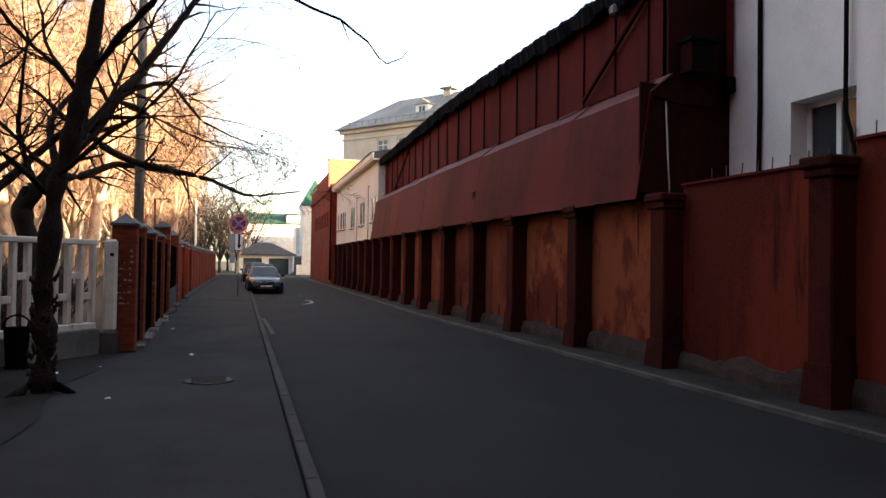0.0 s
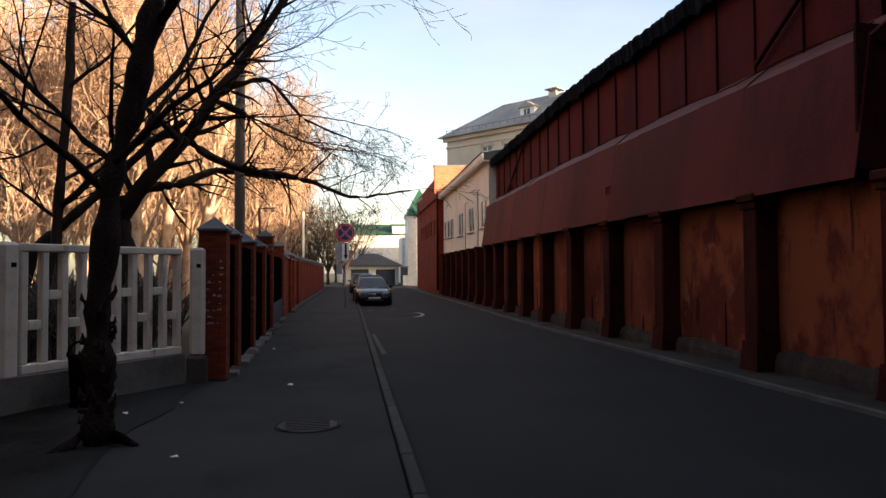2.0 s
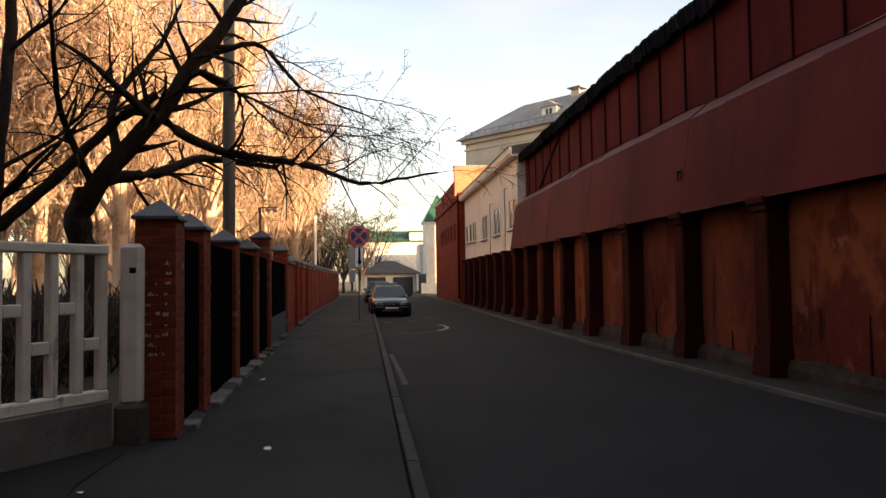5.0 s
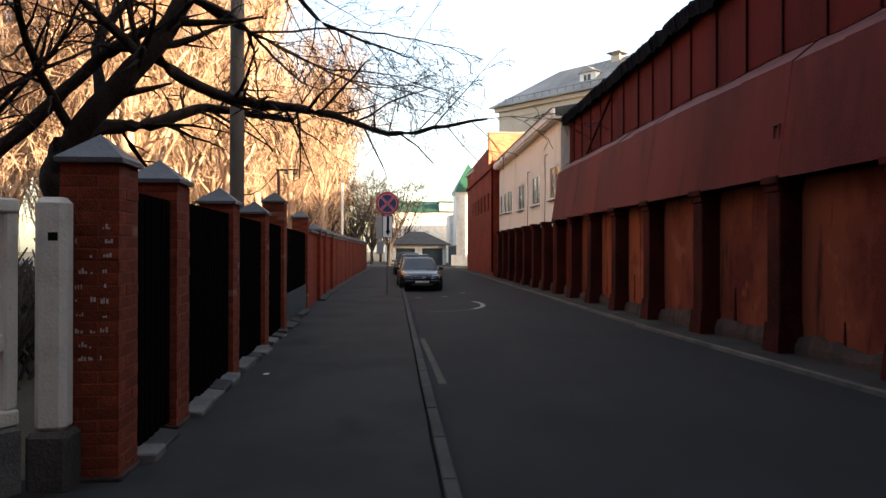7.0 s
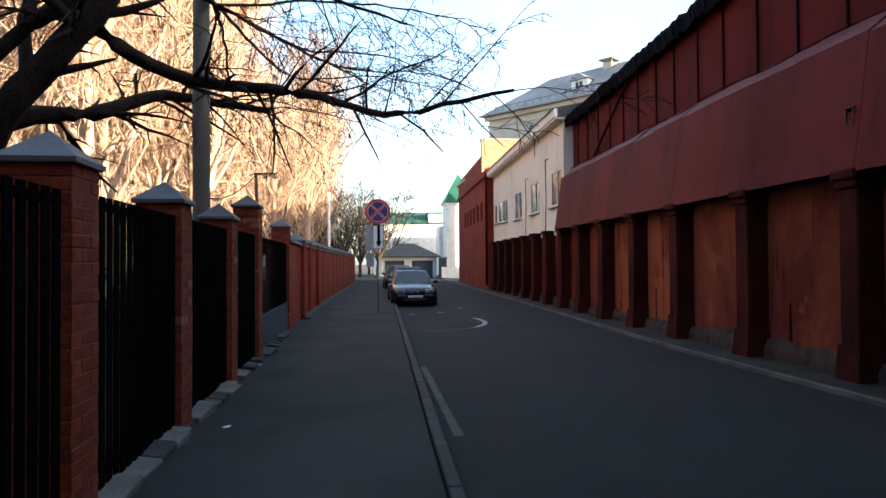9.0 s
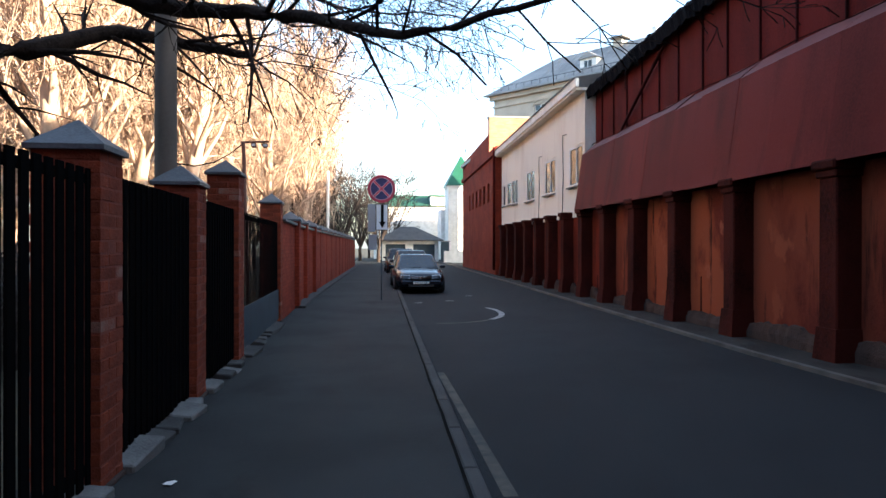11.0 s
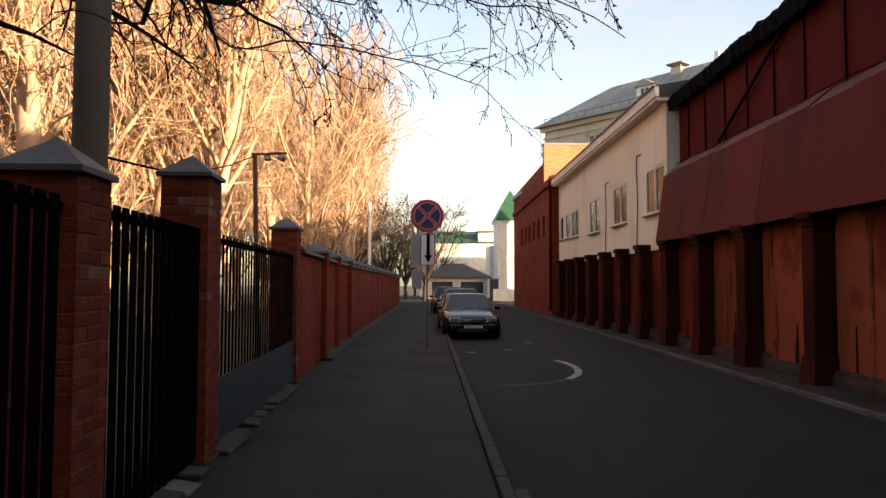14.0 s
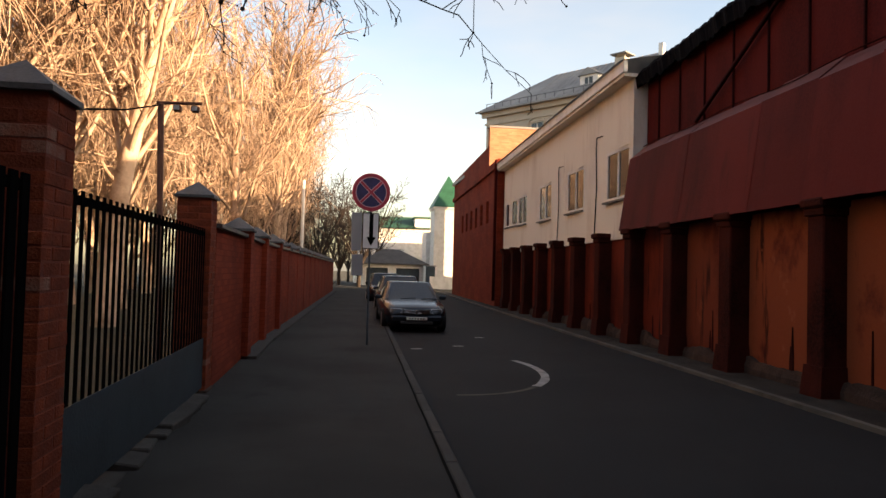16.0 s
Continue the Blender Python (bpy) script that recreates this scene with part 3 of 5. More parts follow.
tagged(ro, "ragged black roofing felt edge")
for yy in (S0, S1 - 0.1):
    bm = bmesh.new()
    vs = [bm.verts.new(c) for c in ((wx(yy) + 0.6, yy, 6.3), (wx(yy) + 8.2, yy, 6.3), (wx(yy) + 4.2, yy, 7.7))]
    bm.faces.new(vs)
    part("gable", bm, REDDARK, shed)
part("back_wall", boxm(13.6, 13.8, S0, S1, 0, 6.6), REDDARK, shed)
vent = thing("wall_vent", "small square vent box on the red skirt", "vent", (wx(16.6) + 0.06, 16.6, 3.22))
bm = bmesh.new()
for y0, y1, z0, z1 in ((0, 0.15, 0, 0.015), (0, 0.15, 0.215, 0.23), (0, 0.015, 0.015, 0.215), (0.135, 0.15, 0.015, 0.215)):
    box(bm, -0.03, 0.04, y0, y1, z0, z1)
part("frame", bm, RUST, vent)
part("grille", boxm(0.0, 0.04, 0.015, 0.135, 0.015, 0.215), BLACK, vent)


# ---- windows ----
def window(parent, x, y0, y1, z0, z1, nx=2, depth=0.14, name="window", fm=None):
    """A window in a wall that faces -x, y0 to y1 along it: opening lined by frame, panes, sill."""
    w = new(name)
    w.parent = parent
    fm = fm or WHITE
    f = 0.08
    bm = bmesh.new()
    box(bm, x + 0.03, x + 0.1, y0, y1, z0, z0 + f), box(bm, x + 0.03, x + 0.1, y0, y1, z1 - f, z1)
    for k in range(nx + 1):
        yy = y0 + (y1 - y0 - f) * k / nx
        box(bm, x + 0.03, x + 0.1, yy, yy + f, z0 + f, z1 - f)
    part("window_frame", bm, fm, w)
    for k in range(nx):
        ya, yb = y0 + (y1 - y0 - f) * k / nx + f, y0 + (y1 - y0 - f) * (k + 1) / nx
        part("pane", boxm(x + 0.06, x + 0.07, ya, yb, z0 + f, z1 - f), GLASS, w)
    part("window_sill", boxm(x - 0.07, x + 0.05, y0 - 0.05, y1 + 0.05, z0 - 0.05, z0 - 0.005), CAPTIN, w)
    return w


def wall_with_holes(parent, material, xf, ylo, yhi, zlo, zhi, holes, thick=0.35):
    """A wall facing -x at xf(y), with rectangular openings (y0, y1, z0, z1) in order of y, not overlapping in y."""
    y = ylo

    def piece(a, b, z0, z1):
        if b - a > 1e-4 and z1 - z0 > 1e-4:
            bm = bmesh.new()
            prism(bm, [(xf(a), a), (xf(a) + thick, a), (xf(b) + thick, b), (xf(b), b)], z0, z1)
            part("wall_section", bm, material, parent)
    for y0, y1, z0, z1 in holes:
        piece(y, y0, zlo, zhi), piece(y0, y1, zlo, z0), piece(y0, y1, z1, zhi)
        y = y1
    piece(y, yhi, zlo, zhi)


# ---- yellow annexe ----
Y0, Y1 = 31.7, 47.9
annexe = thing("annexe", "cream plastered low annexe with small casement windows", "building")
yf = lambda y: wx(y) + 0.3
holes = [(31.95, 33.5, 3.5, 4.8), (35.6, 37.2, 3.5, 4.8), (39.3, 40.9, 3.5, 4.8), (43.15, 44.6, 3.6, 4.8), (45.0, 46.0, 3.65, 4.8), (46.7, 47.4, 3.66, 4.78)]
wall_with_holes(annexe, PLASTER, yf, Y0, Y1, 2.5, 6.35, holes)
for h in holes:
    window(annexe, yf((h[0] + h[1]) / 2) - 0.02, *h, nx=2 if h[1] - h[0] > 1.2 else 1)
    # Black board for the dark of the room behind the panes.
    part("room_dark_board", boxm(yf(h[0]) + 0.36, yf(h[0]) + 0.4, h[0] - 0.3, h[1] + 0.3, h[2] - 0.3, h[3] + 0.3), BLACK, annexe)
bm = bmesh.new()
xa, xb = yf(Y0), yf(Y1)
prism(bm, [(xa - 0.35, Y0 - 0.2), (xa - 0.25, Y0 - 0.2), (xb - 0.25, Y1 + 0.2), (xb - 0.35, Y1 + 0.2)], 6.42, 6.68)
part("fascia", bm, WHITE, annexe)
bm = bmesh.new()
vs = [bm.verts.new(c) for c in ((xa - 0.42, Y0 - 0.2, 6.69), (xb - 0.42, Y1 + 0.2, 6.69), (xb + 6, Y1 + 0.2, 7.9), (xa + 6, Y0 - 0.2, 7.9))]
bm.faces.new(vs)
bmesh.ops.solidify(bm, geom=bm.faces[:], thickness=0.06)
part("roof", bm, TINROOF, annexe)
bm = bmesh.new()
prism(bm, [(xa - 0.3, Y0 - 0.1), (xa + 0.1, Y0 - 0.1), (xb + 0.1, Y1), (xb - 0.3, Y1)], 6.34, 6.42)
part("soffit", bm, PLASTER, annexe)
part("end_wall", boxm(xa, xa + 6, Y0 - 0.02, Y0 + 0.2, 2.5, 6.4), PLASTER, annexe)
part("lower_wall", boxm(7.6, 8.0, Y0, Y1, 0, 2.5), PLASTER, annexe)
part("back_wall", boxm(12.6, 12.9, Y0, Y1, 0, 7.9), PLASTER, annexe)
for yy, zt in ((34.4, 5.35), (38.3, 5.1)):
    pipe("cable", [(yf(yy) - 0.03, yy - 0.5, zt), (yf(yy) - 0.04, yy - 0.1, zt + 0.02), (yf(yy) - 0.03, yy, zt - 0.25), (yf(yy) - 0.03, yy - 0.08, 4.0), (yf(yy) - 0.03, yy + 0.03, 2.7)], 0.018, BLACK, annexe)

# ---- red brick building ----
R0, R1 = 48.0, 65.0
mill = thing("brick_building", "tall dark red brick building with a row of small windows", "building")
rf = lambda y: wx(y) - 0.02
rh = [(50.3 + 1.9 * k, 51.1 + 1.9 * k, 4.1, 5.2) for k in range(6)]
wall_with_holes(mill, BRICKFAR, rf, R0, R1, 0, 6.5, rh, 0.5)
for h in rh:
    window(mill, rf((h[0] + h[1]) / 2) + 0.15, *h, nx=1)
    part("room_dark_board", boxm(rf(h[0]) + 0.55, rf(h[0]) + 0.6, h[0] - 0.2, h[1] + 0.2, h[2] - 0.2, h[3] + 0.2), BLACK, mill)
bm = bmesh.new()
prism(bm, [(rf(R0) - 0.12, R0), (rf(R0) + 0.5, R0), (rf(R1) + 0.5, R1), (rf(R1) - 0.12, R1)], 6.5, 6.75)
part("cornice", bm, BRICKFAR, mill)
bm = bmesh.new()
prism(bm, [(rf(50.6), 50.6), (rf(50.6) + 0.5, 50.6), (rf(R1) + 0.5, R1), (rf(R1), R1)], 6.75, 8.0)
prism(bm, [(rf(R0), R0), (rf(R0) + 0.5, R0), (rf(50.6) + 0.5, 50.6), (rf(50.6), 50.6)], 6.75, 6.95)
part("parapet", bm, BRICKFAR, mill)
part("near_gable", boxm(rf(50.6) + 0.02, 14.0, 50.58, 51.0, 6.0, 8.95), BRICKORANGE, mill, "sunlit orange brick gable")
part("gable_coping", boxm(rf(50.6) - 0.03, 14.05, 50.53, 51.05, 8.95, 9.05), TINROOF, mill)
part("near_wall", boxm(rf(R0) + 0.0, 14.0, R0 - 0.02, R0 + 0.3, 0, 6.7), BRICKFAR, mill)
part("far_wall", boxm(rf(R1), 14.0, R1 - 0.3, R1, 0, 8.0), BRICKFAR, mill)
part("roof", boxm(rf(50.6) + 0.4, 14.0, 51.0, R1 - 0.3, 7.6, 7.8), TINROOF, mill)
pipe("downpipe", [(rf(48) - 0.08, 48.05, 6.9), (rf(48) - 0.08, 48.05, 0.3)], 0.07, REDDARK, mill)

# ---- pale building behind the low wall ----
pale = thing("pale_building", "tall pale plastered building with a deep window", "building")
wall_with_holes(pale, PALE, lambda y: 7.3, -11.9, 9.08, 0, 13.0, [(-6.0, -4.6, 2.95, 4.05), (0.2, 1.6, 2.95, 4.05), (6.6, 7.75, 2.95, 4.05)], 0.5)
for y0, y1 in ((-6.0, -4.6), (0.2, 1.6), (6.6, 7.75)):
    window(pale, 7.58, y0, y1, 2.95, 4.05)
    part("room_dark_board", boxm(7.85, 7.9, y0 - 0.3, y1 + 0.3, 2.7, 4.3), BLACK, pale)
part("side_wall", boxm(7.82, 16, 8.7, 9.06, 0, 13), PALE, pale)
part("roof", boxm(6.9, 16, -11.9, 9.3, 13, 13.25), TINROOF, pale)
pipe("cable", [(7.24, 8.35, 2.6), (7.25, 8.33, 4.2), (7.24, 8.36, 12.5)], 0.035, BLACK, pale)
pipe("cable", [(7.24, 6.55, 3.1), (7.22, 6.7, 3.7), (7.25, 6.66, 12.5)], 0.03, BLACK, pale)
pipe("downpipe", [(7.2, 8.97, 4.7), (7.2, 8.97, 13.0)], 0.06, REDDARK, pale)
part("pipe_valve", boxm(7.08, 7.28, 8.88, 9.04, 4.45, 4.72, 0.03), BLACKSTEEL, pale)
cab = pipe("slung_cable", [(5.75, 8.95, 4.28), (6.2, 8.96, 4.2), (6.8, 9.0, 4.18), (7.2, 8.98, 4.32)], 0.025, BLACK)
tagged(cab, "black cable slung between the shed and the pale building", "cable")
cond = pipe("conduit", [(5.96, 8.96, 4.25), (6.0, 8.96, 3.4), (6.05, 8.96, 2.6)], 0.018, WHITE)
tagged(cond, "thin white conduit pipe on the shed end wall", "pipe")
spikes = thing("wall_spikes", "row of thin rusty steel spikes on the wall coping", "spikes")
for k in range(34):
    y = -2.0 + 0.3 * k + 0.06 * random.random()
    if y > 8.2:
        break
    h = wtop(y) + 0.03
    pipe("spike", [(wx(y) + RECESS + 0.2, y, h - 0.02), (wx(y) + RECESS + 0.2 + 0.02 * random.random(), y + 0.03 * (random.random() - 0.5), h + 0.2)], 0.009, RUST, spikes)

# ---- brick fence pillars ----
PIL = [(11.34, 2.285), (12.65, 2.285), (14.96, 2.27), (17.36, 2.28), (19.6, 2.60), (24.23, 2.535)]
PX, PH = -2.24, 0.19
brick_x = bpy.data.meshes.new("brick")
bm = boxm(-0.122, 0.122, -0.059, 0.059, -0.0335, 0.0335, 0.004)
bm.to_mesh(brick_x)
bm.free()
brick_x.materials.append(BRICK)
brick_pale = brick_x.copy()
brick_pale.materials[0] = mat("peeled_brick", (0.2, 0.1, 0.075), (0.2, 0.045, 0.022), (0.28, 0.16, 0.12), rough=0.95, scale=9, fine=70, bump=0.6)


def pillar(x, y, ztip):
    p = thing("brick_pillar", "square red brick fence pillar with a grey tin pyramid cap", "pillar", (x, y, 0), "pillars of the brick fence")
    zb = ztip - 0.2
    part("core", boxm(-PH + 0.003, PH - 0.003, -PH + 0.003, PH - 0.003, 0.0, zb), MORTAR, p)
    k, z = 0, PAVE + 0.04
    c, s = PH - 0.059, PH - 0.122
    while z < zb - 0.02:
        spots = [(-s, -c, 0), (c, -s, 90), (s, c, 0), (-c, s, 90)]
        for bx, by, rz in spots:
            if k % 2:
                bx = -bx
            b = new("brick", brick_pale if random.random() < 0.035 else brick_x)
            b.parent = p
            b.matrix_basis = pose(bx + random.uniform(-0.003, 0.003), by + random.uniform(-0.003, 0.003), z, 0, 0, rz + random.uniform(-0.6, 0.6))
        z += 0.0755
        k += 1
    part("base", boxm(-PH - 0.02, PH + 0.02, -PH - 0.02, PH + 0.02, 0.0, PAVE + 0.03, 0.01), FOOTING, p)
    bm = bmesh.new()
    q = PH + 0.028
    prism(bm, [(-q, -q), (q, -q), (q, q), (-q, q)], zb, zb + 0.03)
    lo = [bm.verts.new(v) for v in ((-q, -q, zb + 0.03), (q, -q, zb + 0.03), (q, q, zb + 0.03), (-q, q, zb + 0.03))]
    tip = bm.verts.new((0, 0, ztip))
    for i in range(4):
        bm.faces.new((lo[i], lo[(i + 1) % 4], tip))
    bmesh.ops.remove_doubles(bm, verts=bm.verts, dist=0.001)
    part("cap", bm, CAPTIN, p, "grey tin pyramid cap")
    return p


first = None
for y, zt in PIL:
    pl = pillar(PX + (0.01 if first is None else 0.0), y, zt)
    if first is None:          # the gate pillar is a little slimmer
        first = pl
        pl.scale = (0.93, 0.93, 1.0)

# chalk scribbles on the first pillar, as short bars
bm = bmesh.new()
for k in range(30):
    r = k // 3
    x0 = -0.09 + 0.08 * (k % 3) + 0.03 * random.random()
    z0 = 1.66 - 0.09 * r + 0.02 * random.random()
    for q in range(random.choice((0, 1, 2, 3))):
        box(bm, x0 + 0.018 * q, x0 + 0.018 * q + 0.006 + 0.01 * random.random(), -PH - 0.007, -PH - 0.004, z0, z0 + 0.008 + 0.028 * random.random())
part("chalk_marks", bm, CHALK, first, "illegible whitish chalk scribbles")


# ---- steel fence panels ----
def steel_panel(y0, y1, ztop, sheet=0.0):
    p = thing("steel_fence_panel", "black steel bar panel with a blue-grey foot sheet" if sheet else "black steel bar fence panel between brick pillars", "fence", (PX + 0.1, 0, 0), "fence panels")
    for z in (ztop - 0.08, PAVE + 0.12):
        part("rail", boxm(-0.02, 0.02, y0, y1, z, z + 0.05), BLACKSTEEL, p)
    y = y0 + 0.06
    while y < y1 - 0.03:
        part("bar", boxm(0.021, 0.03 if sheet else 0.036, y, y + (0.05 if sheet else 0.08), PAVE + 0.06, ztop), BLACKSTEEL, p)
        y += 0.13
    if sheet:
        part("sheet", boxm(0.045, 0.052, y0, y1, PAVE + 0.06, PAVE + sheet), BLUESHEET, p)
    return p


edges = [y for y, _ in PIL]
for k, (y0, y1, zt) in enumerate(zip(edges, edges[1:], (1.94, 1.96, 1.96, 1.98, 2.02))):
    if k < 4:
        steel_panel(y0 + PH, y1 - PH, zt)
    else:
        steel_panel(y0 + PH, y1 - PH, 1.98, 0.62)
# pale slabs at the fence foot
slabs = tagged(new("foot_slabs"), "broken pale stone slabs along the fence foot", "slab", kind="structure")
for y0, y1 in zip(edges, edges[1:]):
    y = y0 + PH
    while y < y1 - PH - 0.2:
        ln = min(0.22 + 0.35 * random.random(), y1 - PH - y)
        w = 0.1 + 0.05 * random.random()
        bm = boxm(-0.16, w + 0.06, 0, ln - 0.02, -0.05, 0.05, 0.012)
        s = part("slab", bm, KERB if random.random() < 0.25 or y0 > 19 else CONCRETE, slabs)
        s.matrix_basis = pose(PX + 0.1, y, PAVE + 0.0 + 0.02 * random.random(), random.uniform(-5, 5), random.uniform(0, 10), random.uniform(-9, 9))
        y += ln

# ---- solid brick fence further on ----
FP = [27.1 + 2.55 * k for k in range(15)]
brickwall = tagged(new("brick_fence_wall"), "solid red brick fence wall with pillars and tin coping", "fence", kind="structure")
prev = 24.5
for k, y in enumerate(FP):
    x = lx(y)
    bm = bmesh.new()
    prism(bm, [(lx(prev) - 0.42, prev), (lx(prev) - 0.1, prev), (x - 0.1, y), (x - 0.42, y)], 0, 2.02)
    part("wall_bay", bm, BRICKFAR, brickwall)
    bm = bmesh.new()
    prism(bm, [(lx(prev) - 0.48, prev), (lx(prev) - 0.04, prev), (x - 0.04, y), (x - 0.48, y)], 2.02, 2.07)
    part("coping", bm, CAPTIN, brickwall)
    if k > 2:
        x -= 0.085
    post = part("fence_pillar", boxm(x - 0.45, x, y, y + 0.4, 0, 2.12), BRICKFAR, brickwall)
    bm = bmesh.new()
    prism(bm, [(x - 0.49, y - 0.04), (x + 0.04, y - 0.04), (x + 0.04, y + 0.44), (x - 0.49, y + 0.44)], 2.12, 2.16)
    prism(bm, [(x - 0.49, y - 0.04), (x + 0.04, y - 0.04), (x + 0.04, y + 0.44), (x - 0.49, y + 0.44)], 2.16, 2.34, [(x - 0.24, y + 0.19), (x - 0.21, y + 0.19), (x - 0.21, y + 0.22), (x - 0.24, y + 0.22)])
    part("cap", bm, CAPTIN, post)
    prev = y + 0.4
bm = bmesh.new()
for y0, y1 in zip(FP, FP[1:]):
    prism(bm, [(lx(y0) - 0.2, y0), (lx(y0) + 0.14, y0), (lx(y1) + 0.14, y1), (lx(y1) - 0.2, y1)], 0, PAVE + 0.05)
part("footing", bm, KERB, brickwall, "pale concrete footing")


# ---- white openwork concrete fence ----
def concrete_panel(p0, p1):
    p = thing("concrete_fence_panel", "whitewashed openwork concrete fence panel with staggered crossbars", "fence", (p0[0], p0[1], 0), "white fence panels")
    p.rotation_euler.z = math.atan2(p1[1] - p0[1], p1[0] - p0[0])
    w = math.hypot(p1[0] - p0[0], p1[1] - p0[1])
    z0, z1 = 0.5, 1.85
    part("top_rail", boxm(0, w, -0.06, 0.06, z1 - 0.085, z1, 0.012), WHITEWASH, p)
    part("bottom_rail", boxm(0, w, -0.06, 0.06, z0, z0 + 0.1, 0.012), WHITEWASH, p)
    n = round(w / 0.235)
    d = (w - 0.08) / n
    for i in range(n + 1):
        part("upright", boxm(i * d, i * d + 0.08, -0.045, 0.045, z0 + 0.1, z1 - 0.085, 0.012), WHITEWASH, p)
    for i in range(n):
        z = z0 + (0.76 if i % 2 else 0.45)
        part("crossbar", boxm(i * d + 0.08, (i + 1) * d, -0.042, 0.042, z, z + 0.1, 0.008), WHITEWASH, p)
    return p


def concrete_post(x, y, turn=0.0):
    p = thing("concrete_post", "chipped whitewashed concrete fence post", "post", (x, y, 0), "white fence posts")
    p.rotation_euler.z = turn
    part("shaft", boxm(-0.092, 0.092, -0.075, 0.075, 0.46, 1.86, 0.035), WHITEWASH, p)
    part("foot_block", boxm(-0.125, 0.125, -0.11, 0.11, -0.02, 0.47, 0.03), DARKCONC, p, "dark concrete foot")
    # Black patch on the face for the shade inside the slot.
    part("hole_shade", boxm(-0.005, 0.05, -0.0775, -0.07, 1.6, 1.65), BLACK, p)
    return p


# the white fence leaves the brick gate pillar at a slant, back along the verge
FDX, FDY = -0.59, -0.807
FX, FY = -2.6, 11.13
concrete_post(-2.4, 11.08)
for k in range(4):
    a0, a1 = (0.14 if k else 0.05) + k * 2.26, 2.16 + k * 2.26
    concrete_panel((FX + FDX * a1, FY + FDY * a1), (FX + FDX * a0, FY + FDY * a0))
    am = a1 + 0.12
    concrete_post(FX + FDX * am, FY + FDY * am, math.atan2(-FDY, -FDX))
bm = bmesh.new()
prism(bm, [(FX + FDX * 0.1 + 0.13, FY + FDY * 0.1 - 0.09), (FX + FDX * 0.1 - 0.13, FY + FDY * 0.1 + 0.09), (FX + FDX * 9.4 - 0.13, FY + FDY * 9.4 + 0.09), (FX + FDX * 9.4 + 0.13, FY + FDY * 9.4 - 0.09)], -0.1, 0.5)
bmesh.ops.recalc_face_normals(bm, faces=bm.faces)
base = tagged(obj("fence_footing", bm, CONCRETE), "rough grey concrete footing under the white fence", "footing", kind="structure")

# ---- utility pole, lamp post, far poles ----
pole = thing("utility_pole", "grey round concrete utility pole behind the fence", "pole", (-2.79, 18.97, 0))
tubes("shaft", [([Vector((0, 0, -0.03)), Vector((0, 0, 4)), Vector((0, 0, 9.5))], [0.128, 0.12, 0.1])], POLE, pole, 16)
lampp = thing("lamp_post", "rusty steel lamp post with two small insulators", "lamp post", (-2.88, 25.0, 0))
pipe("shaft", [(0.1, 0, -0.03), (0, 0, 3.6)], 0.045, RUST, lampp)
pipe("crossarm", [(-0.05, 0, 3.6), (0.5, 0, 3.62)], 0.025, RUST, lampp)
# Small boxes and their pale lens plates stand for tiny insulators.
for xx in (0.2, 0.42):
    fl = part("floodlight", boxm(xx - 0.05, xx + 0.05, -0.05, 0.05, 3.5, 3.585, 0.015), RUST, lampp)
    part("lens", boxm(xx - 0.035, xx + 0.035, -0.06, -0.052, 3.515, 3.57), LAMPGLASS, fl)
pb = thing("street_pole", "thin pale street pole far along the fence", "pole", (-2.1, 45.3, 0))
pipe("shaft", [(0, 0, -0.03), (0, 0, 5.2)], 0.07, PLASTER, pb)

# ---- road sign ----
sg = thing("no_stopping_sign", "round blue and red no-stopping sign on a grey post", "road sign", (-0.01, 29.45, 0))
pipe("post", [(0, 0.03, 0), (0, 0.03, 3.4)], 0.024, BLUESHEET, sg)


def disc(name, r0, r1, yf, zc, material, parent, depth=0.012):
    bm = bmesh.new()
    n = 40
    ring = []
    for yy in (yf, yf + depth):
        ring.append([bm.verts.new((r1 * math.cos(2 * math.pi * i / n), yy, zc + r1 * math.sin(2 * math.pi * i / n))) for i in range(n)])
        ring.append([bm.verts.new((r0 * math.cos(2 * math.pi * i / n), yy, zc + r0 * math.sin(2 * math.pi * i / n))) for i in range(n)] if r0 else None)
    fo, fi, bo, bi = ring
    for i in range(n):
        j = (i + 1) % n
        bm.faces.new((fo[i], fo[j], bo[j], bo[i]))
        if r0:
            bm.faces.new((fo[i], fi[i], fi[j], fo[j])), bm.faces.new((bo[i], bo[j], bi[j], bi[i])), bm.faces.new((fi[i], bi[i], bi[j], fi[j]))
    if not r0:
        bm.faces.new(fo), bm.faces.new(bo)
    bmesh.ops.recalc_face_normals(bm, faces=bm.faces)
    return part(name, bm, material, parent)


dk = disc("disc", 0, 0.335, -0.012, 3.07, SIGNBLUE, sg)
disc("rim", 0.3, 0.368, -0.03, 3.07, SIGNRED, dk, 0.03)
disc("inner_ring", 0.285, 0.302, -0.026, 3.07, SIGNPALE, dk, 0.02)


def cross(hl, hw_, dy, sgn, material):
    bm = bmesh.new()
    c, w = hl * math.sqrt(0.5), hw_ * math.sqrt(0.5)
    pts = [(-c - w, -c + w), (-c + w, -c - w), (c + w, c - w), (c - w, c + w)]
    f = [bm.verts.new((sgn * x, dy, 3.07 + z)) for x, z in pts]
    b = [bm.verts.new((sgn * x, dy + 0.004, 3.07 + z)) for x, z in pts]
    bm.faces.new(f), bm.faces.new(b)
    for i in range(4):
        bm.faces.new((f[i], f[(i + 1) % 4], b[(i + 1) % 4], b[i]))
    bmesh.ops.recalc_face_normals(bm, faces=bm.faces)
    part("cross_bar", bm, material, dk)


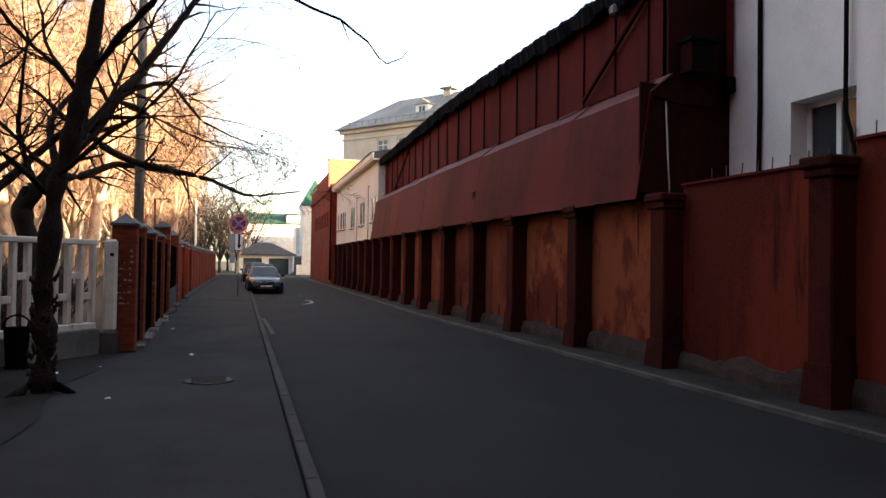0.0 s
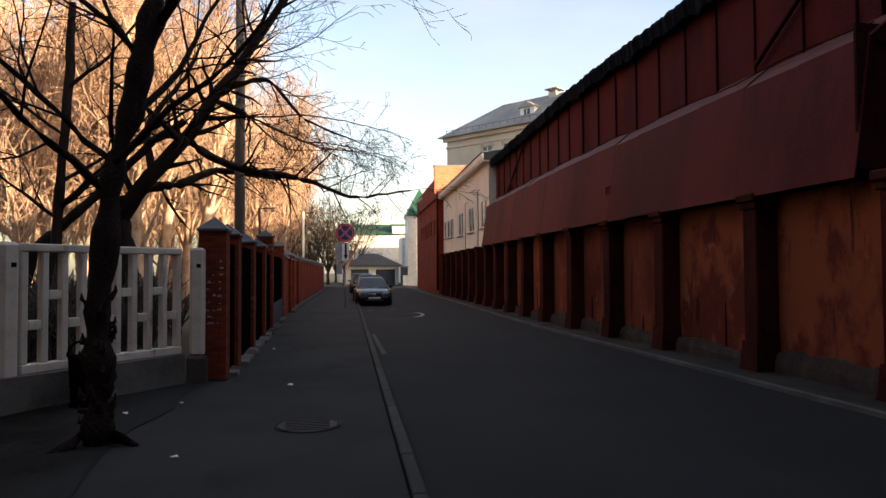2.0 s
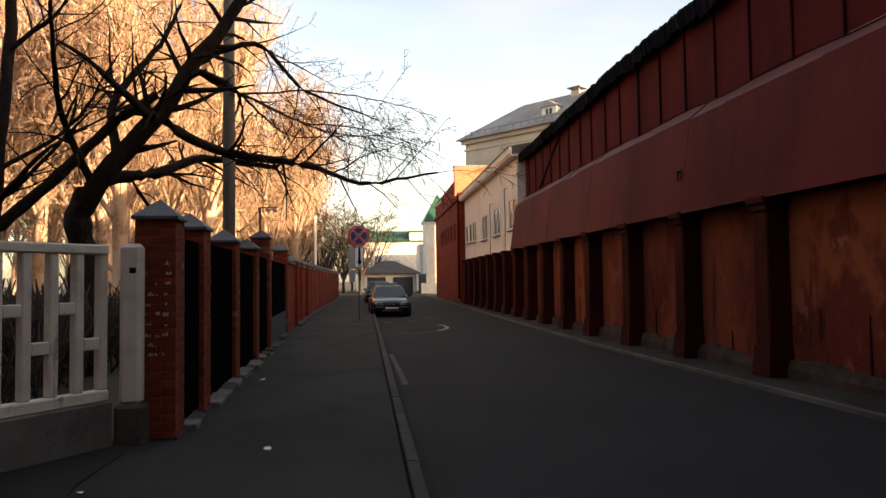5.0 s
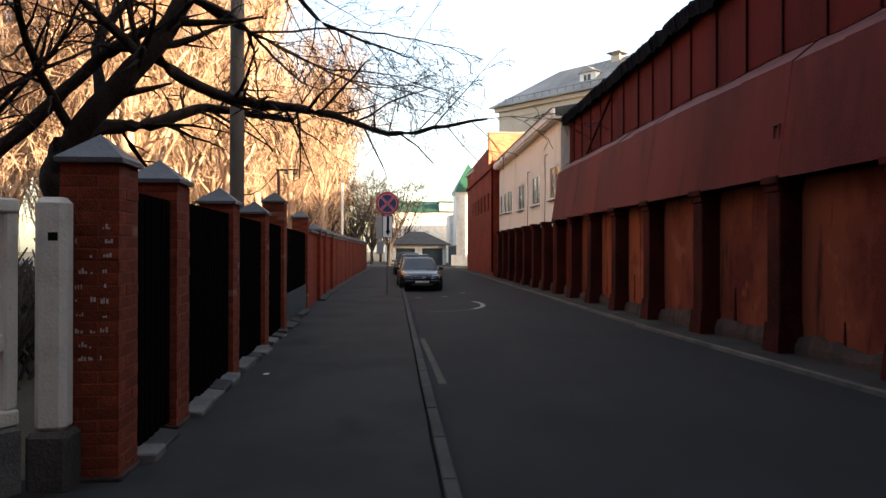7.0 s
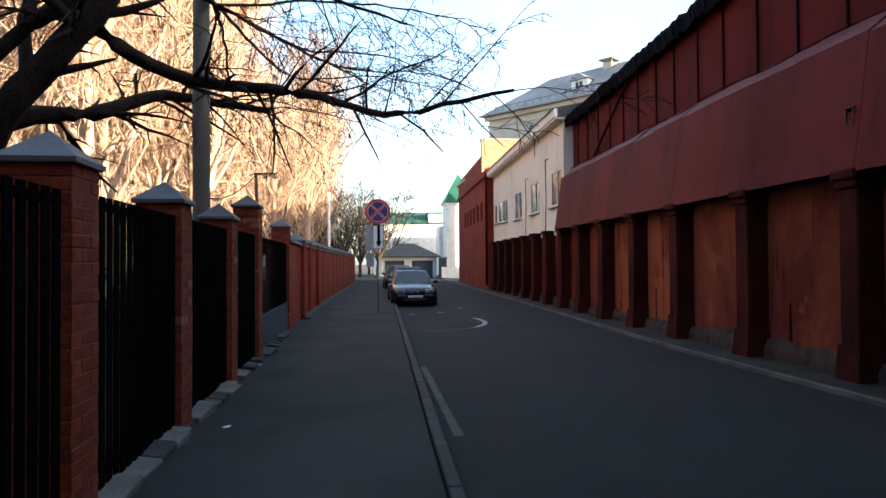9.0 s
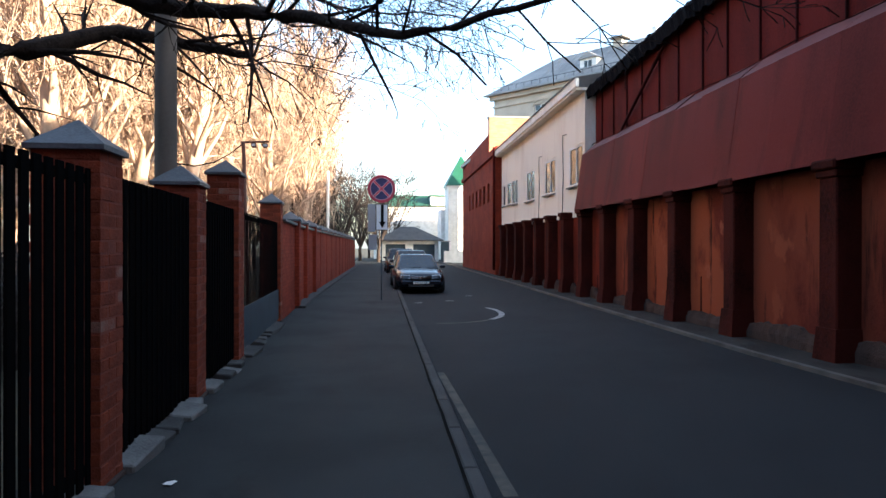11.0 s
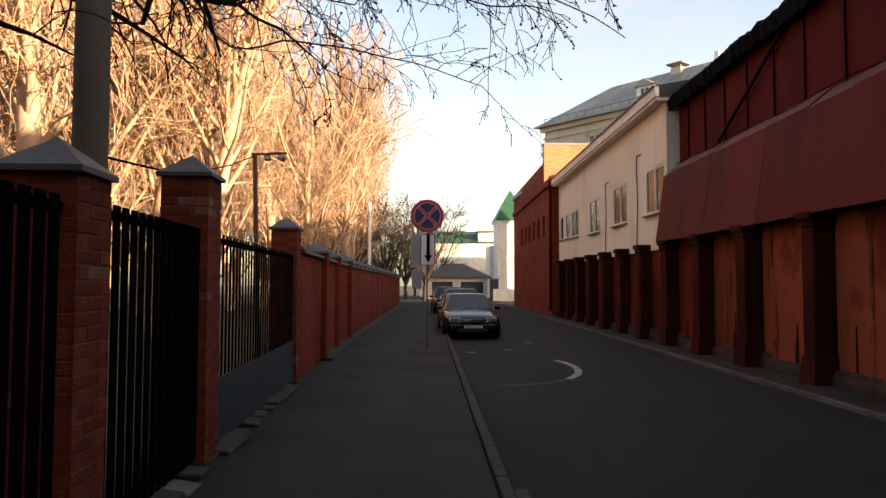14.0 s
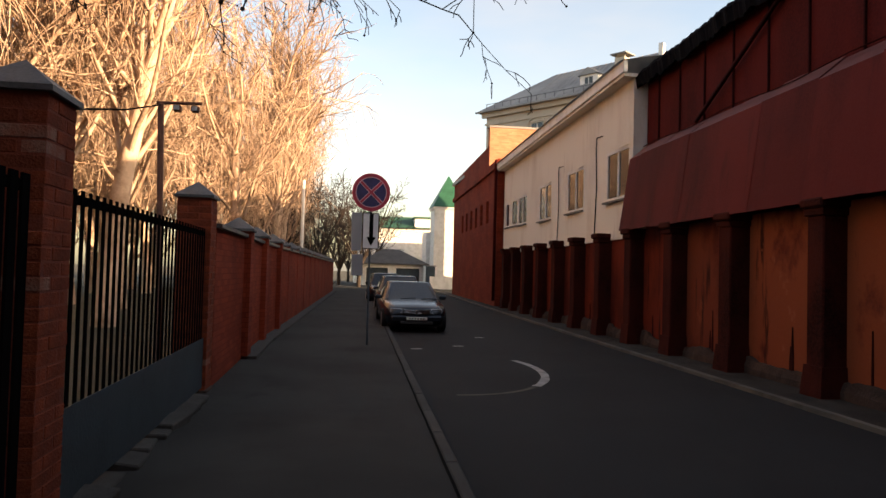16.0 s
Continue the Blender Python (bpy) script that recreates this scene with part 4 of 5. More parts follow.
for sgn, dy in ((1, 0.0), (-1, -0.001)):
    cross(0.284, 0.033, -0.017 + dy, sgn, SIGNPALE)
    cross(0.284, 0.02, -0.023 + dy, sgn, SIGNRED)
pl = part("arrow_plate", boxm(-0.15, 0.17, -0.012, 0.0, 1.97, 2.67, 0.006), SIGNWHITE, sg, "white plate with a black downward arrow")
for x0_, x1_, z0_, z1_ in ((-0.15, 0.17, 1.97, 1.985), (-0.15, 0.17, 2.655, 2.67), (-0.15, -0.135, 1.985, 2.655), (0.155, 0.17, 1.985, 2.655)):
    part("border", boxm(x0_, x1_, -0.018, -0.0125, z0_, z1_), BLACK, pl)
bm = boxm(-0.018, 0.058, -0.02, -0.013, 2.15, 2.65)
vs = [bm.verts.new(v) for v in ((-0.07, -0.02, 2.2), (0.11, -0.02, 2.2), (0.02, -0.02, 2.03))]
bm.faces.new(vs)
part("arrow", bm, BLACK, pl)
bm = boxm(-0.36, -0.16, 0.0, 0.012, 1.93, 2.67, 0.006)
part("side_plate", bm, SIGNBACK, sg, "bare grey plate")
part("lower_plate", boxm(-0.34, -0.12, 0.05, 0.062, 1.45, 1.86, 0.006), SIGNBACK, sg)


# ---- cars ----
def car(x, y, w, h, ln, paint, label, boxy=0.0):
    """A saloon or hatchback that faces -y, its front bumper at y, centred on x."""
    c = thing("car", label, "car", (x, y, 0), "parked cars")
    hw, k = w / 2, h / 1.4
    # lower body: (y, half width, underside, top)
    secs = [(0.0, 0.70, 0.30, 0.60), (0.05, 0.80, 0.24, 0.67), (0.16, 0.89, 0.20, 0.73), (0.4, 0.95, 0.18, 0.79), (0.8, 0.985, 0.18, 0.85), (1.2, 1.0, 0.18, 0.90),
            (ln * 0.5, 1.0, 0.18, 0.92), (ln * 0.8, 0.99, 0.18, 0.94), (ln - 0.3, 0.95, 0.2, 0.93), (ln - 0.08, 0.88, 0.24, 0.88), (ln, 0.78, 0.32, 0.8)]
    bm = bmesh.new()
    rings = []
    for ys_, ws, zb, zt in secs:
        zb, zt, q = zb * k, zt * k, hw * ws
        half = [(0.8, zb), (0.95, zb + 0.07), (0.99, zb + 0.2), (1.0, zb + 0.55 * (zt - zb)), (0.975, zt - 0.1), (0.9, zt - 0.03), (0.6, zt + 0.005), (0.0, zt + 0.018)]
        ringp = [(-q * u, ys_, z) for u, z in half] + [(q * u, ys_, z) for u, z in half[-2::-1]]
        rings.append([bm.verts.new(p) for p in ringp])
    n = len(rings[0])
    for r0, r1 in zip(rings, rings[1:]):
        for i in range(n):
            bm.faces.new((r0[i], r0[(i + 1) % n], r1[(i + 1) % n], r1[i]))
    bm.faces.new(rings[0]), bm.faces.new(rings[-1])
    bmesh.ops.recalc_face_normals(bm, faces=bm.faces)
    part("body", bm, paint, c, smooth=True)
    # cabin: outlines from the belt up, with rounded corners
    z0, z1 = 0.88 * k, h
    ya, yd = 1.15, ln * (0.84 + 0.1 * boxy)
    yb, yc = 2.0 - 0.25 * boxy, ln * (0.66 + 0.2 * boxy)

    def outline(f, grow_=0.0):
        g = f ** 1.35
        y0, y1 = ya + (yb - ya) * f, yd + (yc - yd) * f
        q = hw * (0.9 - 0.2 * g) + grow_
        z = z0 + (z1 - z0) * f
        r = 0.16
        pts = []
        for cx, cy, a0 in ((-q + r, y0 + r, 180), (q - r, y0 + r, 270), (q - r, y1 - r, 0), (-q + r, y1 - r, 90)):
            for t in (0, 30, 60, 90):
                pts.append((cx + r * math.cos(radians(a0 + t)), cy + (r - 0.05) * math.sin(radians(a0 + t)), z))
        return pts

    def loft(fs, cap, grow_=0.0):
        bm = bmesh.new()
        rr = [[bm.verts.new(p) for p in outline(f, grow_)] for f in fs]
        m = len(rr[0])
        for r0, r1 in zip(rr, rr[1:]):
            for i in range(m):
                bm.faces.new((r0[i], r0[(i + 1) % m], r1[(i + 1) % m], r1[i]))
        if cap:
            top = rr[-1]
            cy = sum(v.co.y for v in top) / m
            inner = [bm.verts.new((v.co.x * 0.8, cy + (v.co.y - cy) * 0.85, z1 + 0.02)) for v in top]
            for i in range(m):
                bm.faces.new((top[i], top[(i + 1) % m], inner[(i + 1) % m], inner[i]))
            bm.faces.new(inner)
        bmesh.ops.recalc_face_normals(bm, faces=bm.faces)
        return bm
    part("cabin_glass", loft((0.0, 0.45, 0.9), False), CARGLASS, c, smooth=True)
    part("roof", loft((0.88, 0.96, 1.0), True, 0.008), paint, c, smooth=True)
    lo, md, hi = outline(0.0, 0.006), outline(0.45, 0.006), outline(0.9, 0.006)
    for i in (2, 5, 10, 13):
        pipe("roof_post", [lo[i], md[i], hi[i]], 0.035, paint, c)
    ym = (ya + yd) / 2 + 0.15
    for s_ in (-1, 1):
        q0, q1, q2 = hw * 0.9, hw * (0.9 - 0.2 * 0.45 ** 1.35), hw * (0.9 - 0.2 * 0.9 ** 1.35)
        pipe("door_post", [(s_ * q0, ym, z0), (s_ * q1, ym, z0 + 0.45 * (z1 - z0)), (s_ * q2, ym, z0 + 0.9 * (z1 - z0))], 0.03, CARBLACK, c)
        bm = boxm(-0.09, 0.09, -0.05, 0.05, -0.055, 0.055, 0.025)
        m = part("wing_mirror", bm, paint, c)
        m.location = (s_ * (hw + 0.06), 1.62, z0 + 0.06)
        bm = bmesh.new()      # swept-back headlight
        pts = [(s_ * hw * 0.46, -0.012), (s_ * hw * 0.8, 0.07), (s_ * hw * 0.9, 0.3), (s_ * hw * 0.5, 0.12)]
        prism(bm, pts, 0.57 * k, 0.685 * k, [(px * 0.98, py + 0.06) for px, py in pts])
        bmesh.ops.recalc_face_normals(bm, faces=bm.faces)
        part("headlight", bm, LAMPGLASS, c)
        part("fog_lamp", boxm(s_ * hw * 0.62 - 0.06, s_ * hw * 0.62 + 0.06, -0.012, 0.08, 0.3 * k, 0.36 * k, 0.01), CARBLACK, c)
        for yw in (0.78, ln - 0.95):
            bm = bmesh.new()
            bmesh.ops.create_cone(bm, cap_ends=True, segments=24, radius1=0.3, radius2=0.3, depth=0.19, matrix=pose(s_ * (hw - 0.085), yw, 0.3, 0, 90, 0))
            bmesh.ops.bevel(bm, geom=[e_ for e_ in bm.edges if any(len(f_.verts) > 6 for f_ in e_.link_faces)], offset=0.03, segments=2, affect="EDGES")
            wh = part("wheel", bm, TYRE, c)
            bm = bmesh.new()
            bmesh.ops.create_cone(bm, cap_ends=True, segments=20, radius1=0.19, radius2=0.17, depth=0.02, matrix=pose(s_ * (hw + 0.013), yw, 0.3, 0, 90, 0))
            part("rim", bm, ALLOY, wh)
    # Darker paint on the bumper holds the shadow under the car's nose.
    part("bumper", boxm(-hw * 0.8, hw * 0.8, -0.05, 0.12, 0.3 * k, 0.5 * k, 0.045), CARDARK, c)
    part("air_intake", boxm(-hw * 0.5, hw * 0.5, -0.056, 0.0, 0.22, 0.3, 0.01), CARBLACK, c)
    gr = part("grille", boxm(-hw * 0.42, hw * 0.42, -0.02, 0.1, 0.535 * k, 0.66 * k, 0.015), CARBLACK, c)
    for q in range(3):        # shallow V bars
        z = (0.55 + 0.037 * q) * k
        pipe("grille_bar", [(-hw * 0.4, -0.024, z + 0.03), (0, -0.03, z), (hw * 0.4, -0.024, z + 0.03)], 0.011, CHROME, gr)
    bm = bmesh.new()
    bmesh.ops.create_cone(bm, cap_ends=True, segments=16, radius1=0.05, radius2=0.045, depth=0.02, matrix=pose(0, -0.035, 0.6 * k, 90, 0, 0))
    part("badge", bm, CHROME, gr)
    npl = part("number_plate", boxm(-0.26, 0.26, -0.066, -0.052, 0.37 * k, 0.45 * k, 0.004), WHITE, c)
    for q in range(6):
        part("plate_bar", boxm(-0.2 + 0.07 * q, -0.16 + 0.07 * q, -0.07, -0.067, 0.39 * k, 0.43 * k), BLACK, npl)
    part("underbody", boxm(-hw * 0.85, hw * 0.85, 0.3, ln - 0.3, 0.14, 0.22), CARBLACK, c)
    for q in (-0.3, 0.25):
        pipe("wiper", [(q - 0.02, 1.2, z0 + 0.03), (q + 0.4, 1.28, z0 + 0.06)], 0.01, CARBLACK, c)
    return c


car(1.41, 33.6, 1.66, 1.25, 4.4, CARPAINT, "dark grey saloon car parked against the kerb")
car(1.75, 40.6, 1.72, 1.36, 4.3, CARDARK, "black hatchback parked behind the grey saloon", 0.6)
car(1.75, 48.5, 1.75, 1.42, 4.5, CARDARK, "dark estate car parked at the end of the row", 1.0)


# ---- far end of the street ----
garage = thing("garage", "white garage with dark openings and a dark hipped roof", "garage", (4.75, 85, 0))
bm = bmesh.new()
for x0, x1 in ((-3.0, -2.6), (-0.5, 0.3), (2.6, 3.0)):
    box(bm, x0, x1, 0, 0.3, 0, 2.2)
box(bm, -2.6, -0.5, 0, 0.3, 1.85, 2.2), box(bm, 0.3, 2.6, 0, 0.3, 1.85, 2.2)
part("front_wall", bm, WHITE, garage)
part("back_wall", boxm(-3.0, 3.0, 4.7, 5, 0, 2.2), WHITE, garage)
for x0 in (-3.0, 2.7):
    part("side_wall", boxm(x0, x0 + 0.3, 0.3, 4.7, 0, 2.2), WHITE, garage)
# Dark sheets fill the openings in place of the shaded inside.
for x0, x1 in ((-2.6, -0.5), (0.3, 2.6)):
    part("opening_shade", boxm(x0, x1, 0.22, 0.28, 0, 1.85), BLUESHEET, garage)
bm = bmesh.new()
prism(bm, [(-3.5, -0.5), (3.5, -0.5), (3.5, 5.5), (-3.5, 5.5)], 2.2, 2.3)
prism(bm, [(-3.5, -0.5), (3.5, -0.5), (3.5, 5.5), (-3.5, 5.5)], 2.3, 3.75, [(-0.9, 2.4), (0.7, 2.4), (0.7, 2.6), (-0.9, 2.6)])
part("roof", bm, SLATE, garage)

villa = thing("green_roofed_house", "cream house with a green tin roof", "house", (0, 105, 0))
bm = bmesh.new()
box(bm, 1.5, 11.2, 0, 8, 0, 7.0)
part("wall", bm, WHITE, villa)
for z in (3.3, 6.6):
    part("string_course", boxm(1.4, 11.3, -0.12, -0.003, z, z + 0.25), WHITE, villa)
for k in range(4):
    for z in (1.2,):
        w = part("window", boxm(2.3 + 2.3 * k, 3.4 + 2.3 * k, -0.06, -0.003, z, z + 1.6), WHITE, villa)
        part("pane", boxm(2.4 + 2.3 * k, 3.3 + 2.3 * k, -0.075, -0.062, z + 0.1, z + 1.5), GLASS, w)
bm = bmesh.new()
prism(bm, [(1.1, -0.5), (11.6, -0.5), (11.6, 8.5), (1.1, 8.5)], 7.0, 8.7, [(3.5, 3.6), (9.4, 3.6), (9.4, 4.4), (3.5, 4.4)])
part("roof", bm, DARKGREEN, villa)
part("attic", boxm(8.9, 11.2, -0.1, 2.2, 7.0, 8.3), WHITE, villa)
part("attic_roof", boxm(8.7, 11.4, -0.3, 2.4, 8.3, 8.5), DARKGREEN, villa)

tower = thing("tower", "white tower with a pointed green roof", "tower", (11.7, 96, 0))
part("shaft", boxm(-1.75, 1.75, -1.75, 1.75, 0, 8.8), WHITE, tower)
part("cornice", boxm(-1.9, 1.9, -1.9, 1.9, 8.65, 8.9), WHITE, tower)
bm = bmesh.new()
prism(bm, [(-2, -2), (2, -2), (2, 2), (-2, 2)], 8.9, 12.6, [(-0.05, -0.05), (0.05, -0.05), (0.05, 0.05), (-0.05, 0.05)])
part("roof", bm, GREENROOF, tower)
part("lower_wing", boxm(-2.2, 3.5, 1.8, 6, 0, 6.2), WHITE, tower)
pf = thing("pale_street_wall", "low pale plastered street wall in sunlight", "wall", (0, 80, 0))
for k in range(3):
    part("wall_section", boxm(7.75 + 1.5 * k, 9.1 + 1.5 * k, 0, 0.25, 0, 1.15), WHITE, pf)
    part("post", boxm(9.1 + 1.5 * k, 9.25 + 1.5 * k, -0.05, 0.3, 0, 1.25), WHITE, pf)
gb = thing("gate_box", "small dark guard box by the garage", "kiosk", (8.3, 84, 0))
part("body", boxm(-0.4, 0.4, -0.4, 0.4, 0, 2.1), BLUESHEET, gb)
part("roof", boxm(-0.5, 0.5, -0.5, 0.5, 2.1, 2.2), TINROOF, gb)

# ---- large beige house over the roofs ----
house = thing("large_house", "tall beige house with a grey tin roof, dormer and chimney", "house", (13.3, 83.0, 0))
house.rotation_euler = (0, 0, radians(-53.13))
HL, HD, HE = 26.0, 9.0, 17.1         # local x runs along the facade to the near end
wl = [(5.3 + 3.0 * k, 6.8 + 3.0 * k) for k in range(6)]
bm = bmesh.new()
xs = 0.0
for x0, x1 in wl:
    box(bm, xs, x0, 0, 0.5, 0, HE)
    zs = 0.0
    for st in range(5):
        z0 = 1.0 + 3.15 * st
        box(bm, x0, x1, 0, 0.5, zs, z0)
        zs = z0 + 1.95
    box(bm, x0, x1, 0, 0.5, zs, HE)
    xs = x1
box(bm, xs, HL, 0, 0.5, 0, HE)
part("facade", bm, BEIGE, house)
part("end_wall", boxm(0, 0.4, 0.5, HD, 0, HE), BEIGE, house)
part("far_end_wall", boxm(HL - 0.4, HL, 0.5, HD, 0, HE), BEIGE, house)
part("back_wall", boxm(0, HL, HD - 0.4, HD, 0, HE), BEIGE, house)
for x0, x1 in wl:
    for st in range(5):
        z0 = 1.0 + 3.15 * st
        w = new("window")
        w.parent = house
        bm = bmesh.new()
        for xx in (x0, (x0 + x1) / 2 - 0.04, x1 - 0.08):
            box(bm, xx, xx + 0.08, 0.12, 0.2, z0, z0 + 1.95)
        box(bm, x0, x1, 0.12, 0.2, z0, z0 + 0.08), box(bm, x0, x1, 0.12, 0.2, z0 + 1.3, z0 + 1.38), box(bm, x0, x1, 0.12, 0.2, z0 + 1.87, z0 + 1.95)
        part("window_frame", bm, WHITE, w)
        part("pane", boxm(x0, x1, 0.17, 0.18, z0, z0 + 1.95), GLASS, w)
        bm = bmesh.new()
        n = 9
        xm, hw = (x0 + x1) / 2, (x1 - x0) / 2 + 0.3
        for i in range(n):
            a0, a1 = math.pi * i / n, math.pi * (i + 1) / n
            pts = [(xm + r * math.cos(t), z0 + 1.8 + r * 0.62 * math.sin(t)) for r, t in ((hw - 0.22, a0), (hw, a0), (hw, a1), (hw - 0.22, a1))]
            f = [bm.verts.new((x, -0.1, z)) for x, z in pts]
            b = [bm.verts.new((x, 0.0, z)) for x, z in pts]
            bm.faces.new(f)
            for q in range(4):
                bm.faces.new((f[q], b[q], b[(q + 1) % 4], f[(q + 1) % 4]))
        bmesh.ops.recalc_face_normals(bm, faces=bm.faces)
        part("arched_moulding", bm, BEIGE, w)
part("cornice", boxm(-0.35, HL + 0.35, -0.35, 0.0, HE - 0.45, HE), BEIGE, house)
part("frieze", boxm(-0.12, HL + 0.1, -0.12, 0.0, HE - 1.2, HE - 1.0), BEIGE, house)
part("gutter", boxm(-0.8, HL + 0.6, -0.8, -0.6, HE - 0.02, HE + 0.12), TINROOF, house)
bm = bmesh.new()
e = 0.7
prism(bm, [(-e, -e), (HL + e, -e), (HL + e, HD + e), (-e, HD + e)], HE, HE + 0.12)
prism(bm, [(-e, -e), (HL + e, -e), (HL + e, HD + e), (-e, HD + e)], HE + 0.12, HE + 3.9, [(5.0, 4.3), (HL - 5, 4.3), (HL - 5, 4.7), (5.0, 4.7)])
part("roof", bm, TINROOF, house)
for k in range(30):          # standing seams on the street slope
    x = 5.6 + 0.62 * k
    if x < HL - 5:
        pipe("roof_seam", [(x, -e, HE + 0.13), (x, 4.3, HE + 3.92)], 0.03, TINROOF, house)
part("roof_rail", boxm(0.2, HL, -0.42, -0.38, HE + 0.75, HE + 0.8), CAPTIN, house)
for k in range(26):
    part("rail_post", boxm(0.3 + k, 0.34 + k, -0.42, -0.38, HE + 0.2, HE + 0.8), CAPTIN, house)
dm = part("dormer", boxm(10.1, 11.9, 0.9, 4.0, HE + 0.5, HE + 2.1), WHITE, house, "white dormer with an arched window")
bm = bmesh.new()
vs = [bm.verts.new(v) for v in ((9.9, 0.7, HE + 2.1), (12.1, 0.7, HE + 2.1), (11, 0.7, HE + 2.75), (9.9, 4.2, HE + 2.1), (12.1, 4.2, HE + 2.1), (11, 4.2, HE + 2.75))]
for f in ((0, 1, 2), (3, 5, 4), (0, 3, 4, 1), (1, 4, 5, 2), (2, 5, 3, 0)):
    bm.faces.new([vs[i] for i in f])
part("dormer_roof", bm, TINROOF, dm)
part("dormer_pane", boxm(10.6, 11.4, 0.87, 0.895, HE + 0.8, HE + 1.9), GLASS, dm)
part("dormer_bar", boxm(10.97, 11.03, 0.84, 0.868, HE + 0.8, HE + 1.9), WHITE, dm)
ch = part("chimney", boxm(11.9, 12.9, 3.6, 4.6, HE + 2.5, HE + 4.0), BEIGE, house)
part("chimney_cap", boxm(11.6, 13.2, 3.3, 4.9, HE + 4.25, HE + 4.36), TINROOF, ch)
for xx in (11.95, 12.75):
    part("cap_post", boxm(xx, xx + 0.1, 3.7, 3.8, HE + 4.0, HE + 4.25), TINROOF, ch)
part("vent_pipe", boxm(17.0, 17.4, 2.0, 2.4, HE + 1.8, HE + 3.9), WHITE, house)

# Unseen front behind the camera, added across the street's end to close off light
rear = tagged(obj("light_block_rear", boxm(-40, 30, -15.0, -13.0, -0.1, 26.0), BRICKFAR), "tall plain brick front added unseen to block light from behind", "wall", kind="structure")

# A second unseen front by the verge, added to dim the near wall.
left = tagged(obj("light_block_left", boxm(-15, -11.5, -12.9, 13.0, -0.1, 12.0), BRICKFAR), "tall plain brick front added unseen beside the verge to block light", "wall", kind="structure")

# ---- trees ----
def rnd_dir(rng):
    return Vector((rng.gauss(0, 1), rng.gauss(0, 1), rng.gauss(0, 1))).normalized()


def side_dir(rng, d, spread):
    v = rnd_dir(rng)
    v = (v - d * v.dot(d)).normalized()
    return (d * math.cos(spread) + v * math.sin(spread)).normalized()


def grow(out, rng, p, d, ln, r, level, lift, dens, wob=0.22):
    """A branch from p along d with its own side branches; lift bends it up, or down where negative."""
    n = max(3, int(ln / 0.28)) if level else 4
    st = ln / n
    pts, rad = [p.copy()], [r]
    for i in range(n):
        d = (d + rnd_dir(rng) * wob + Vector((0, 0, lift[level]))).normalized()
        p = p + d * st
        pts.append(p.copy())
        rad.append(max(r * (1 - 0.8 * (i + 1) / n), 0.0022))
        if level and rng.random() < dens[level] * st:
            for _ in range(1 + (rng.random() < 0.35)):
                k = 1 - 0.45 * (i + 1) / n
                grow(out, rng, p, side_dir(rng, d, rng.uniform(0.5, 1.15)), ln * k * rng.uniform(0.3, 0.62), rad[-1] * rng.uniform(0.42, 0.62), level - 1, lift, dens, wob)
    out.append((pts, rad))


def limb(out, rng, pts, r0, r1, level, lift, dens, klen, start=0.2):
    """A limb along given points, smoothed, that carries branches."""
    P = [Vector(p) for p in pts]
    fine = []
    for i in range(len(P) - 1):
        a, b, c, d = P[max(i - 1, 0)], P[i], P[i + 1], P[min(i + 2, len(P) - 1)]
        m = max(2, int((c - b).length / 0.2))
        for k in range(m):
            t = k / m
            fine.append(0.5 * ((2 * b) + (c - a) * t + (2 * a - 5 * b + 4 * c - d) * t * t + (3 * b - a - 3 * c + d) * t ** 3) + rnd_dir(rng) * 0.018)
    fine.append(P[-1])
    n = len(fine)
    rad = [r0 + (r1 - r0) * i / (n - 1) for i in range(n)]
    out.append((fine, rad))
    for i in range(int(n * start), n):
        if rng.random() < dens[level] * 0.2:
            d = (fine[min(i + 1, n - 1)] - fine[i - 1]).normalized()
            grow(out, rng, fine[i], side_dir(rng, d, rng.uniform(0.5, 1.2)), klen * rng.uniform(0.5, 1.1), max(rad[i] * 0.45, 0.007), level - 1, lift, dens)


def knobbly(pts, r, seed, amp=0.25):
    """Trunk rings with swellings."""
    P = [Vector(p) for p in pts]
    out, rad = [], []
    for i in range(len(P) - 1):
        for k in range(6):
            q = P[i].lerp(P[i + 1], k / 6)
            out.append(q + Vector((noise.noise(q * 2.3), noise.noise(q * 2.9 + Vector((5, 5, 5))), 0)) * r * 0.3)
            rad.append((r[0] if isinstance(r, tuple) else r) * (1 - 0.35 * (i + k / 6) / (len(P) - 1)) * (1 + amp * noise.noise(q * 3.7 + Vector((seed, 0, 0)))))
    out.append(P[-1])
    rad.append(rad[-1] * 0.95)
    return out, rad


def rooted(paths, least):
    """Only the branches that still hang on a limb, least thick at its start."""
    kept, rest, spots = [], [], set()
    for p, r in paths:
        (kept if r[0] >= least else rest).append((p, r))
    key = lambda v: (round(v.x, 4), round(v.y, 4), round(v.z, 4))
    for p, r in kept:
        spots.update(key(v) for v in p)
    grown = True
    while grown:
        grown, left = False, []
        for p, r in rest:
            if key(p[0]) in spots:
                kept.append((p, r))
                spots.update(key(v) for v in p[1:])
                grown = True
            else:
                left.append((p, r))
        rest = left
    return kept


def trim(paths, least, past):
    """Cut the twigs, not the limbs, where they go past a limit."""
    cut = []
    for p, r in paths:
        k = len(p) if r[0] >= least else next((i for i, v in enumerate(p) if past(v)), len(p))
        if k > 1:
            cut.append((p[:k], r[:k]))
    return rooted(cut, least)


